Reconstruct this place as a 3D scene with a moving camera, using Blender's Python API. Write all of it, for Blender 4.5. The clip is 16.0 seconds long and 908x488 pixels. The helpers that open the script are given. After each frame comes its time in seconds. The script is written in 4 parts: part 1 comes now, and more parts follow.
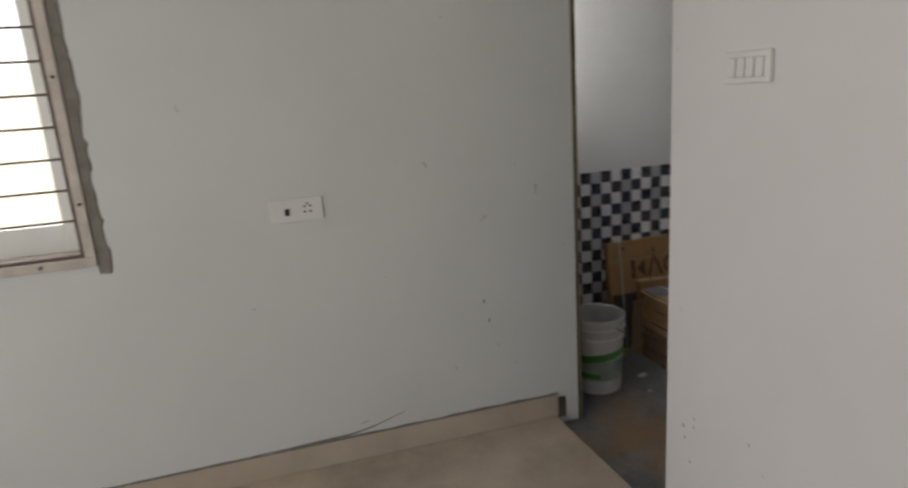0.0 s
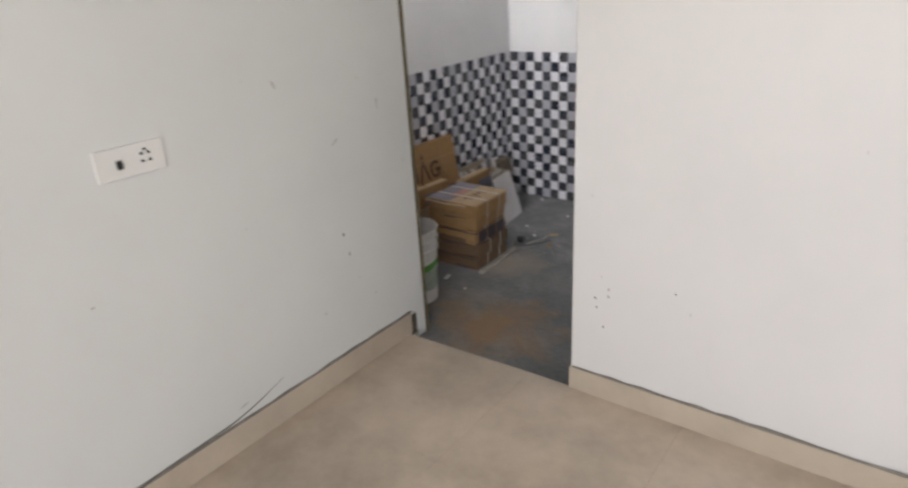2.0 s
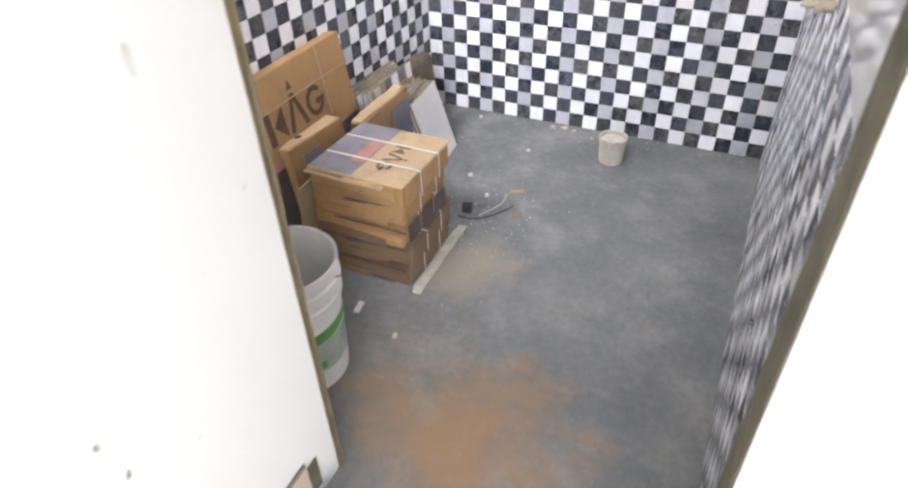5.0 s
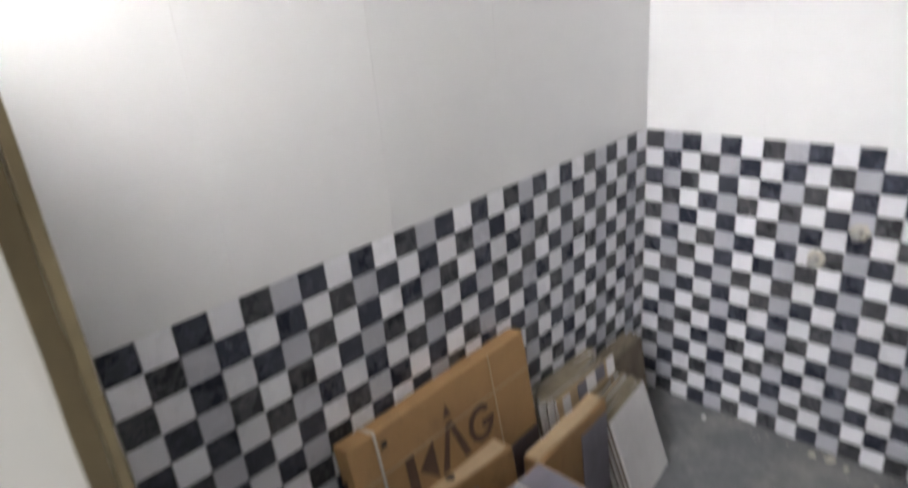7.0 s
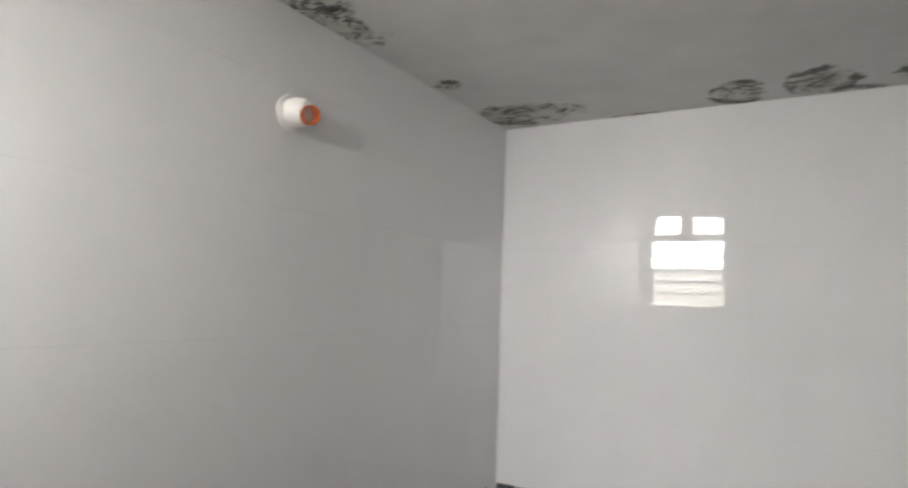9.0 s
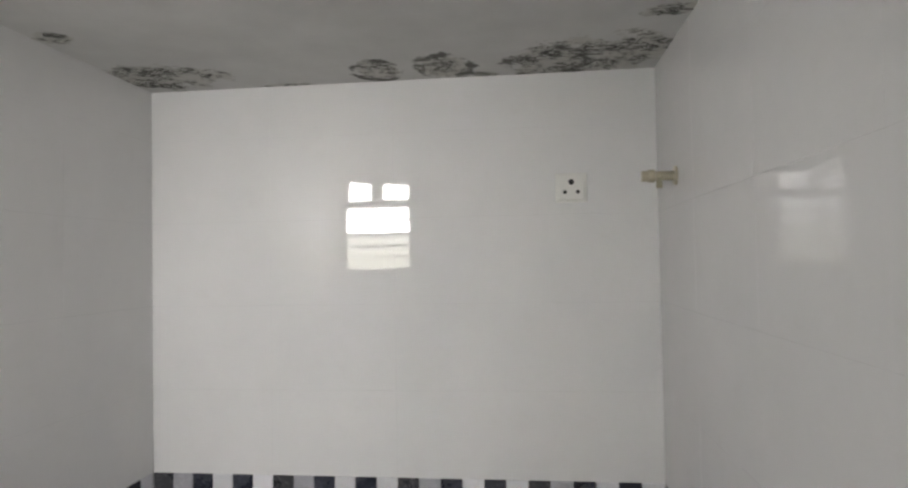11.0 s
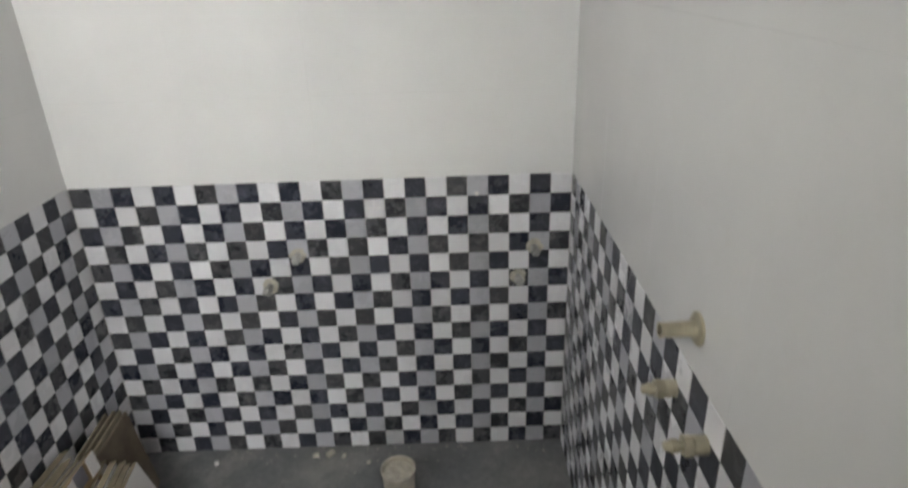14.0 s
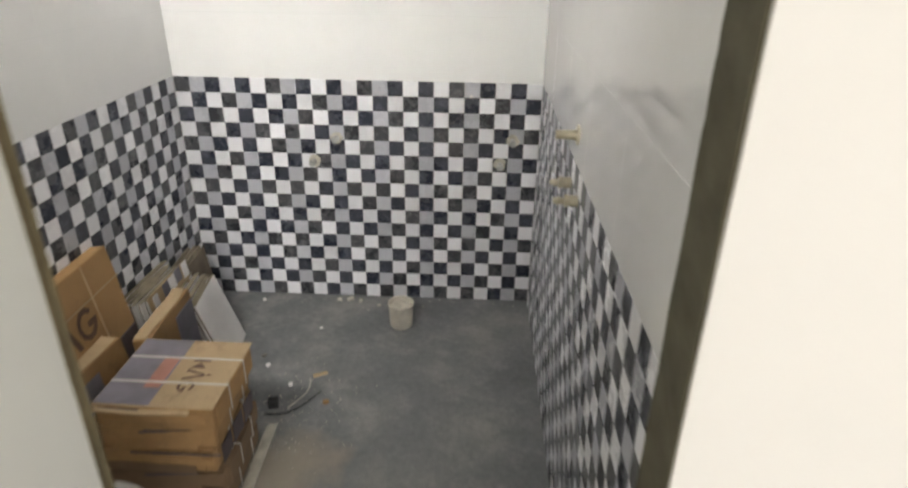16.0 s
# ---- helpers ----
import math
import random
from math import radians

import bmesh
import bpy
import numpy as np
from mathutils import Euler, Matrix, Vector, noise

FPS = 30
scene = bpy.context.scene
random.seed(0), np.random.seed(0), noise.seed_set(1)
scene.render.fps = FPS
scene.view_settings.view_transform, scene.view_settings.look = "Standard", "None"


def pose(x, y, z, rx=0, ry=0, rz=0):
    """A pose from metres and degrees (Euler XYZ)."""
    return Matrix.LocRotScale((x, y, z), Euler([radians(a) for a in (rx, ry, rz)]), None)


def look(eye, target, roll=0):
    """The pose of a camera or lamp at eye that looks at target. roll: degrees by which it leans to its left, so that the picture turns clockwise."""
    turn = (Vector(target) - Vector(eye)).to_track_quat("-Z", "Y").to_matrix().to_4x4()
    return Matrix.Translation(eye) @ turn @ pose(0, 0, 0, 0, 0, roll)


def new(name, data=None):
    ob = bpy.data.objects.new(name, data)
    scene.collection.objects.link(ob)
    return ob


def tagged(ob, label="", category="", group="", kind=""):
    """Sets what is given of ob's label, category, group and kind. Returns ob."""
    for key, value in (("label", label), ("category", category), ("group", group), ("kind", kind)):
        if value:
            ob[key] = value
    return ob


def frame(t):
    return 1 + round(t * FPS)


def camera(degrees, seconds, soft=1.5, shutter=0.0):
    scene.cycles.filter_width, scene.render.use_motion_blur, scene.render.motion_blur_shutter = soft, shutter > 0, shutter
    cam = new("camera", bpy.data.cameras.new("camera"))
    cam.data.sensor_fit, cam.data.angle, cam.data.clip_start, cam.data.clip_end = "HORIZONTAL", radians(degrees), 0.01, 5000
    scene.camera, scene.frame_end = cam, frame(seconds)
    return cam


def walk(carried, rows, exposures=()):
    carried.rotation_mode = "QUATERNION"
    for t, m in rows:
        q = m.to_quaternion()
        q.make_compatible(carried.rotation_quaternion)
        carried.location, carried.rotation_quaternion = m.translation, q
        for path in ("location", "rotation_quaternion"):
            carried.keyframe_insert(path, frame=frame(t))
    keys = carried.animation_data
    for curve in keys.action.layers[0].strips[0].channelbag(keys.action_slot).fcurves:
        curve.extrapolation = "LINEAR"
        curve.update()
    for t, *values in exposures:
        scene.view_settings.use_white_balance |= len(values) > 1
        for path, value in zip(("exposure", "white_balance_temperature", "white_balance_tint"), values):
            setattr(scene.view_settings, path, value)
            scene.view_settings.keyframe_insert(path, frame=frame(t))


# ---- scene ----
cam = camera(71.2, 16.0, soft=2.3, shutter=0.6)
PATH = [
    (0, (3.075, -3.105, 1.493), (1.207, -2.575, 1.016), -3.9),
    (0.5, (3.021, -3.396, 1.494), (1.295, -2.525, 0.983), -6.1),
    (1, (2.835, -3.59, 1.471), (1.223, -2.541, 0.925), -5.1),
    (1.5, (2.593, -3.705, 1.502), (1.149, -2.518, 0.79), -3.8),
    (2, (2.4, -3.807, 1.5), (1.263, -2.358, 0.72), -3.6),
    (2.5, (2.181, -3.67, 1.47), (1.188, -2.146, 0.639), -3.8),
    (3, (1.985, -3.446, 1.435), (1.102, -1.962, 0.426), -1.7),
    (3.2, (1.882, -3.369, 1.42), (1.047, -1.857, 0.413), -1.3),
    (5.5, (1.337, -2.32, 1.343), (0.623, -0.927, 0.099), -2.7),
    (6, (1.294, -2.111, 1.406), (0.322, -0.692, 0.385), -5.5),
    (6.5, (1.2, -2.015, 1.428), (-0.038, -0.761, 0.483), -8.8),
    (7, (1.028, -1.944, 1.482), (-0.305, -0.649, 0.744), -5.3),
    (7.5, (0.968, -1.907, 1.551), (-0.422, -0.527, 1.145), -1.5),
    (8, (0.894, -1.859, 1.574), (-0.504, -0.435, 1.431), 0.6),
    (8.5, (0.909, -1.892, 1.574), (-0.335, -0.328, 1.652), 2.2),
    (9, (0.917, -1.891, 1.586), (-0.088, -0.17, 1.755), 2.0),
    (9.5, (0.959, -1.878, 1.587), (0.216, -0.026, 1.726), 2.0),
    (10, (1.05, -1.826, 1.598), (0.566, 0.113, 1.691), 0.5),
    (12.3, (1.15, -1.811, 1.63), (1.038, 0.184, 1.556), -1.2),
    (12.5, (1.148, -1.808, 1.63), (1.069, 0.184, 1.475), -1.3),
    (13, (1.131, -1.806, 1.605), (1.132, 0.15, 1.187), -1.0),
    (13.5, (1.156, -1.773, 1.622), (1.158, 0.113, 0.959), -1.0),
    (14, (1.147, -1.798, 1.578), (1.142, 0.03, 0.768), -2.0),
    (14.5, (1.191, -1.905, 1.547), (1.136, -0.124, 0.638), -1.7),
    (15, (1.25, -2.055, 1.518), (1.055, -0.323, 0.536), -2.1),
    (15.5, (1.25, -2.284, 1.519), (1.132, -0.491, 0.641), -0.8),
    (16, (1.247, -2.568, 1.509), (1.182, -0.764, 0.648), 0.9),
]
EXPOSURES = [(0, -1.15, 6650, 9), (0.5, -0.36, 6520, 10), (1, -0.33, 6540, 10), (2, -0.2, 6560, 11), (3.2, -0.15, 6500, 11), (5.3, 1.55, 6250, 13), (5.8, 1.42, 6150, 14), (6.5, 1.15, 6250, 13), (7, 0.3, 6480, 10), (7.5, -0.32, 6520, 10), (8, -0.6, 6650, 10), (8.5, -0.6, 6650, 10), (9, -0.58, 6700, 10), (10, -0.6, 6700, 9), (12.5, -0.7, 6720, 7), (13, -0.58, 6720, 6), (13.5, -0.42, 6720, 5), (14.1, -0.2, 6720, 5), (14.6, 0.2, 6700, 6), (15.3, 0.45, 6800, 6), (16, 0.3, 7000, 6)]
walk(cam, [(t, look(e, g, r)) for t, e, g, r in PATH], EXPOSURES)

# ---------------- world, sun, large lights ----------------
world = bpy.data.worlds.new("sky")
scene.world = world
world.use_nodes = True
wn = world.node_tree
sky = wn.nodes.new("ShaderNodeTexSky")
sky.sky_type, sky.sun_disc = "NISHITA", False
sky.sun_elevation, sky.sun_rotation = radians(52), radians(200)
wn.nodes["Background"].inputs[1].default_value = 0.12
wn.links.new(sky.outputs[0], wn.nodes["Background"].inputs[0])

sun = new("sun", bpy.data.lights.new("sun", "SUN"))
sun.data.energy, sun.data.angle, sun.data.color = 3.0, radians(0.5), (1, 0.95, 0.88)
sun.matrix_world = look((2.0, 6.0, 9.0), (0.5, 0, 0))


def window_light(name, eye, target, w, h, power, color=(0.93, 0.96, 1.0), spread=180):
    """Area lamp in a wall opening, standing in for skylight."""
    lamp = new(name, bpy.data.lights.new(name, "AREA"))
    lamp.data.shape, lamp.data.size, lamp.data.size_y = "RECTANGLE", w, h
    lamp.data.energy, lamp.data.color, lamp.data.spread = power, color, radians(spread)
    lamp.matrix_world = look(eye, target)
    return lamp


window_light("skylight_side", (0.475, -4.33, 1.6), (2, -4.33, 1.5), 1.1, 1.0, 14, (0.98, 0.97, 1.0))
# Added fill through an invented rear opening, out of view; lights the door wall.
window_light("fill_rear_opening", (3.0, -6.3, 1.35), (2.5, -3, 1.3), 1.9, 2.1, 88, (0.985, 0.965, 1.0))
# Weak fill for the side wall; its opening is added and out of view.
window_light("fill_opposite_opening", (4.75, -3.9, 1.45), (2, -3.7, 1.2), 1.5, 1.3, 3.5, (0.98, 0.965, 1.0))
window_light("skylight_ventilator", (0.245, -2.085, 1.96), (1.4, 0, 0.8), 0.44, 0.32, 22, (0.99, 0.965, 0.985), 128)
window_light("groundlight_ventilator", (0.245, -2.085, 1.685), (0.6, 0, 1.6), 0.44, 0.20, 2.2, (1.0, 0.99, 0.86))


# ---------------- materials ----------------
def nodes_of(name):
    m = bpy.data.materials.new(name)
    m.use_nodes = True
    nt = m.node_tree
    return m, nt, nt.nodes["Principled BSDF"]


def noise_tex(nt, scale, detail=4.0, rough=0.6, vec=None, distortion=0.0):
    n = nt.nodes.new("ShaderNodeTexNoise")
    n.inputs["Scale"].default_value = scale
    n.inputs["Detail"].default_value = detail
    n.inputs["Roughness"].default_value = rough
    n.inputs["Distortion"].default_value = distortion
    if vec is not None:
        nt.links.new(vec, n.inputs["Vector"])
    return n.outputs["Fac"]


def ramp(nt, fac, stops):
    r = nt.nodes.new("ShaderNodeValToRGB")
    while len(r.color_ramp.elements) < len(stops):
        r.color_ramp.elements.new(0.5)
    for e, (p, c) in zip(r.color_ramp.elements, stops):
        e.position = p
        e.color = (*c, 1) if len(c) == 3 else c
    nt.links.new(fac, r.inputs[0])
    return r.outputs[0]


def mix(nt, fac, a, b, mode="MIX"):
    n = nt.nodes.new("ShaderNodeMix")
    n.data_type, n.blend_type = "RGBA", mode
    for sock, v in ((n.inputs[0], fac), (n.inputs[6], a), (n.inputs[7], b)):
        if isinstance(v, (int, float)):
            sock.default_value = v
        elif isinstance(v, tuple):
            sock.default_value = (*v, 1)
        else:
            nt.links.new(v, sock)
    return n.outputs[2]


def bump(nt, bsdf, height, strength=0.2, dist=0.002):
    b = nt.nodes.new("ShaderNodeBump")
    b.inputs["Strength"].default_value = strength
    b.inputs["Distance"].default_value = dist
    nt.links.new(height, b.inputs["Height"])
    nt.links.new(b.outputs[0], bsdf.inputs["Normal"])


def world_pos(nt):
    return nt.nodes.new("ShaderNodeNewGeometry").outputs["Position"]


def math_node(nt, op, a, b=None, clamp=False):
    n = nt.nodes.new("ShaderNodeMath")
    n.operation, n.use_clamp = op, clamp
    for sock, v in zip(n.inputs, (a, b)):
        if v is None:
            continue
        if isinstance(v, (int, float)):
            sock.default_value = v
        else:
            nt.links.new(v, sock)
    return n.outputs[0]


def surface(name, base, rough=0.6, var=0.12, scale=6.0, fine=60.0, relief=0.15, metal=0.0, tint=None, spec=0.5, per_object=0.0):
    """A plain surface with variation at two scales and fine relief."""
    m, nt, b = nodes_of(name)
    p = world_pos(nt)
    lo = tuple(c * (1 - var) for c in base)
    hi = tuple(min(1, c * (1 + var)) for c in (tint or base))
    c = ramp(nt, noise_tex(nt, scale, 5, 0.6, p), [(0.3, lo), (0.7, hi)])
    f = noise_tex(nt, fine, 4, 0.7, p)
    c = mix(nt, 0.5 * var, c, ramp(nt, f, [(0.35, tuple(x * 0.6 for x in base)), (0.7, base)]))
    if per_object:
        r = nt.nodes.new("ShaderNodeObjectInfo").outputs["Random"]
        c = mix(nt, per_object, c, ramp(nt, r, [(0, tuple(x * 0.5 for x in base)), (1, tuple(min(1, x * 1.25) for x in base))]))
    nt.links.new(c, b.inputs["Base Color"])
    b.inputs["Roughness"].default_value = rough
    b.inputs["Metallic"].default_value = metal
    b.inputs["Specular IOR Level"].default_value = spec
    bump(nt, b, f, relief, 0.001)
    return m


def paint_material(name, base, dirt=0.3):
    """Painted plaster: roller texture, faint uneven coats, scuffs and a few dark marks."""
    m, nt, b = nodes_of(name)
    p = world_pos(nt)
    c = ramp(nt, noise_tex(nt, 1.3, 4, 0.6, p), [(0.3, tuple(x * 0.93 for x in base)), (0.7, base)])
    streak = nt.nodes.new("ShaderNodeMapping")
    streak.inputs["Scale"].default_value = (1, 1, 0.25)
    nt.links.new(p, streak.inputs["Vector"])
    s = noise_tex(nt, 7, 5, 0.7, streak.outputs[0])
    c = mix(nt, ramp(nt, s, [(0.62, (0, 0, 0)), (0.8, (dirt * 0.35,) * 3)]), c, tuple(x * 0.7 for x in base))
    spots = noise_tex(nt, 26, 3, 0.4, p)
    c = mix(nt, ramp(nt, spots, [(0.78, (0, 0, 0)), (0.81, (dirt,) * 3)]), c, (0.28, 0.27, 0.25))
    nt.links.new(c, b.inputs["Base Color"])
    b.inputs["Roughness"].default_value = 0.55
    h = mix(nt, 0.4, noise_tex(nt, 140, 3, 0.6, p), noise_tex(nt, 5, 3, 0.5, p))
    bump(nt, b, h, 0.22, 0.002)
    return m


def white_tile_material():
    m, nt, b = nodes_of("white_glazed_tile")
    p = world_pos(nt)
    c = ramp(nt, noise_tex(nt, 2.2, 4, 0.6, p), [(0.3, (0.74, 0.745, 0.75)), (0.7, (0.81, 0.81, 0.81))])
    dust = noise_tex(nt, 14, 6, 0.75, p)
    c = mix(nt, ramp(nt, dust, [(0.55, (0, 0, 0)), (0.75, (0.12, 0.12, 0.12))]), c, (0.6, 0.58, 0.54))
    nt.links.new(c, b.inputs["Base Color"])
    nt.links.new(ramp(nt, dust, [(0.35, (0.01,) * 3), (0.75, (0.025,) * 3)]), b.inputs["Roughness"])
    b.inputs["Specular IOR Level"].default_value = 0.55
    b.inputs["Coat Weight"].default_value = 0.25
    b.inputs["Coat Roughness"].default_value = 0.005
    return m


def square_material(name, base, vein, amount):
    """One printed colour of the mosaic: softly veined, semi-gloss, dusty."""
    m, nt, b = nodes_of(name)
    p = world_pos(nt)
    r = nt.nodes.new("ShaderNodeObjectInfo").outputs["Random"]
    c = ramp(nt, r, [(0, tuple(x * 0.88 for x in base)), (1, tuple(min(1, x * 1.08) for x in base))])
    v = noise_tex(nt, 24, 6, 0.75, p, 1.4)
    c = mix(nt, ramp(nt, v, [(0.5, (0, 0, 0)), (0.64, (amount,) * 3), (0.72, (0, 0, 0))]), c, vein)
    dust = noise_tex(nt, 5, 5, 0.7, p)
    c = mix(nt, ramp(nt, dust, [(0.45, (0, 0, 0)), (0.8, (0.04,) * 3)]), c, (0.5, 0.48, 0.46))
    nt.links.new(c, b.inputs["Base Color"])
    nt.links.new(ramp(nt, dust, [(0.3, (0.2,) * 3), (0.8, (0.42,) * 3)]), b.inputs["Roughness"])
    bump(nt, b, v, 0.08, 0.001)
    return m


def cement_floor_material():
    m, nt, b = nodes_of("raw_cement_floor")
    p = world_pos(nt)
    big = noise_tex(nt, 2.2, 6, 0.65, p)
    c = ramp(nt, big, [(0.3, (0.11, 0.12, 0.132)), (0.5, (0.175, 0.186, 0.2)), (0.72, (0.26, 0.262, 0.26))])
    fine = noise_tex(nt, 38, 6, 0.75, p)
    c = mix(nt, 0.35, c, ramp(nt, fine, [(0.3, (0.07, 0.07, 0.07)), (0.7, (0.26, 0.255, 0.24))]))
    # spilled rusty sand near the threshold
    sep = nt.nodes.new("ShaderNodeSeparateXYZ")
    nt.links.new(p, sep.inputs[0])
    for (cx, cy, rad, col, amt) in ((0.96, -1.76, 0.34, (0.33, 0.20, 0.10), 0.8), (0.66, -1.1, 0.2, (0.34, 0.29, 0.23), 0.7), (0.72, -1.55, 0.28, (0.27, 0.20, 0.13), 0.4)):
        dx = math_node(nt, "SUBTRACT", sep.outputs[0], cx)
        dy = math_node(nt, "SUBTRACT", sep.outputs[1], cy)
        d = math_node(nt, "SQRT", math_node(nt, "ADD", math_node(nt, "MULTIPLY", dx, dx), math_node(nt, "MULTIPLY", dy, dy)))
        d = math_node(nt, "ADD", math_node(nt, "MULTIPLY", d, 1 / rad), math_node(nt, "MULTIPLY", math_node(nt, "SUBTRACT", noise_tex(nt, 4.5, 5, 0.6, p), 0.5), 2.4))
        c = mix(nt, ramp(nt, d, [(0.25, (amt,) * 3), (1.0, (0, 0, 0))]), c, col)
    # pale dust
    c = mix(nt, ramp(nt, noise_tex(nt, 4.3, 7, 0.8, p), [(0.5, (0, 0, 0)), (0.72, (0.6,) * 3)]), c, (0.33, 0.325, 0.31))
    nt.links.new(c, b.inputs["Base Color"])
    b.inputs["Roughness"].default_value = 0.75
    bump(nt, b, mix(nt, 0.5, fine, noise_tex(nt, 130, 4, 0.7, p)), 0.5, 0.003)
    return m


def damp_ceiling_material():
    """Whitewashed slab with peeling, mouldy patches along two edges."""
    m, nt, b = nodes_of("peeling_whitewash")
    p = world_pos(nt)
    sep = nt.nodes.new("ShaderNodeSeparateXYZ")
    nt.links.new(p, sep.inputs[0])
    base = ramp(nt, noise_tex(nt, 3, 5, 0.6, p), [(0.3, (0.58, 0.58, 0.57)), (0.7, (0.72, 0.72, 0.71))])
    wob = math_node(nt, "MULTIPLY", math_node(nt, "SUBTRACT", noise_tex(nt, 11, 5, 0.7, p), 0.5), 2.6)
    near, arcs = None, None
    for cx, cy, rx, ry, hollow in ((0.025, -0.96, 0.105, 0.15, 0), (0.05, -0.475, 0.06, 0.04, 0), (0.12, -0.13, 0.17, 0.12, 0), (0.44, -0.01, 0.08, 0.02, 0), (0.73, -0.10, 0.07, 0.09, 1), (0.92, -0.10, 0.075, 0.11, 1),
                                   (1.03, -0.02, 0.035, 0.03, 0), (1.20, -0.10, 0.10, 0.13, 1), (1.34, -0.13, 0.2, 0.15, 0), (1.45, -0.42, 0.06, 0.04, 0)):
        dx = math_node(nt, "MULTIPLY", math_node(nt, "SUBTRACT", sep.outputs[0], cx), 1 / rx)
        dy = math_node(nt, "MULTIPLY", math_node(nt, "SUBTRACT", sep.outputs[1], cy), 1 / ry)
        d = math_node(nt, "SQRT", math_node(nt, "ADD", math_node(nt, "MULTIPLY", dx, dx), math_node(nt, "MULTIPLY", dy, dy)))
        near = d if near is None else math_node(nt, "MINIMUM", near, d)
        if hollow:
            rim = math_node(nt, "ABSOLUTE", math_node(nt, "SUBTRACT", d, 1.0))
            arcs = rim if arcs is None else math_node(nt, "MINIMUM", arcs, rim)
    reach = math_node(nt, "ADD", near, wob)
    patch = ramp(nt, reach, [(0.75, (1, 1, 1)), (1.0, (0, 0, 0))])
    stain = ramp(nt, reach, [(0.8, (1, 1, 1)), (1.7, (0, 0, 0))])
    # curled flakes: thin dark contour lines, stretched along the slab's length
    st = nt.nodes.new("ShaderNodeMapping")
    st.inputs["Scale"].default_value = (0.55, 1.1, 1)
    nt.links.new(p, st.inputs["Vector"])
    lines = None
    for sc in (21, 37):
        v = math_node(nt, "ABSOLUTE", math_node(nt, "SUBTRACT", noise_tex(nt, sc, 3, 0.6, st.outputs[0], 1.2), 0.5))
        one = ramp(nt, v, [(0.012, (1, 1, 1)), (0.045, (0, 0, 0))])
        lines = one if lines is None else mix(nt, 1.0, lines, one, "LIGHTEN")
    gaps = ramp(nt, noise_tex(nt, 13, 3, 0.6, p), [(0.40, (0, 0, 0)), (0.5, (1, 1, 1))])
    flakes = mix(nt, 1.0, mix(nt, 1.0, lines, gaps, "MULTIPLY"), patch, "MULTIPLY")
    ring = mix(nt, 1.0, ramp(nt, math_node(nt, "ADD", arcs, math_node(nt, "MULTIPLY", wob, 0.6)), [(0.03, (1, 1, 1)), (0.16, (0, 0, 0))]), ramp(nt, noise_tex(nt, 9, 3, 0.6, p), [(0.42, (0, 0, 0)), (0.52, (0.85,) * 3)]), "MULTIPLY")
    dark = mix(nt, 1.0, flakes, ring, "LIGHTEN")
    c = mix(nt, mix(nt, 1.0, stain, (0.35, 0.35, 0.35), "MULTIPLY"), base, (0.42, 0.40, 0.34))
    c = mix(nt, dark, c, (0.05, 0.048, 0.042))
    nt.links.new(c, b.inputs["Base Color"])
    b.inputs["Roughness"].default_value = 0.8
    bump(nt, b, mix(nt, 0.6, noise_tex(nt, 30, 5, 0.7, p), dark), 0.5, 0.004)
    return m


def carton_material(name, base):
    m, nt, b = nodes_of(name)
    p = nt.nodes.new("ShaderNodeTexCoord").outputs["Object"]
    c = ramp(nt, noise_tex(nt, 7, 6, 0.7, p), [(0.3, tuple(x * 0.72 for x in base)), (0.65, base)])
    st = nt.nodes.new("ShaderNodeMapping")
    st.inputs["Scale"].default_value = (1, 12, 1)
    nt.links.new(p, st.inputs["Vector"])
    fib = noise_tex(nt, 40, 4, 0.7, st.outputs[0])
    c = mix(nt, 0.25, c, ramp(nt, fib, [(0.3, tuple(x * 0.55 for x in base)), (0.7, tuple(min(1, x * 1.2) for x in base))]))
    c = mix(nt, ramp(nt, noise_tex(nt, 11, 5, 0.75, p), [(0.55, (0, 0, 0)), (0.72, (0.6,) * 3)]), c, (0.11, 0.078, 0.05))
    r = nt.nodes.new("ShaderNodeObjectInfo").outputs["Random"]
    c = mix(nt, 0.35, c, ramp(nt, r, [(0, tuple(x * 0.5 for x in base)), (1, base)]))
    nt.links.new(c, b.inputs["Base Color"])
    b.inputs["Roughness"].default_value = 0.8
    bump(nt, b, fib, 0.25, 0.0015)
    return m


M_PAINT = paint_material("offwhite_wall_paint", (0.735, 0.725, 0.71))
M_PAINT_SIDE = paint_material("pale_green_wall_paint", (0.70, 0.712, 0.69), 0.35)
M_TILE = white_tile_material()
M_GROUT = surface("tile_grout", (0.70, 0.70, 0.69), 0.85, 0.15, 9)
M_SQ = {
    "w": square_material("mosaic_white", (0.80, 0.80, 0.835), (0.70, 0.70, 0.73), 0.2),
    "g": square_material("mosaic_lavender_grey", (0.46, 0.465, 0.51), (0.54, 0.54, 0.60), 0.3),
    "d": square_material("mosaic_navy", (0.029, 0.033, 0.048), (0.13, 0.138, 0.18), 0.5),
    "c": square_material("mosaic_charcoal", (0.044, 0.046, 0.053), (0.16, 0.16, 0.17), 0.65),
}
M_CEMENT = cement_floor_material()
M_RAW = surface("raw_cement_plaster", (0.105, 0.094, 0.062), 0.9, 0.35, 12, 70, 0.6)
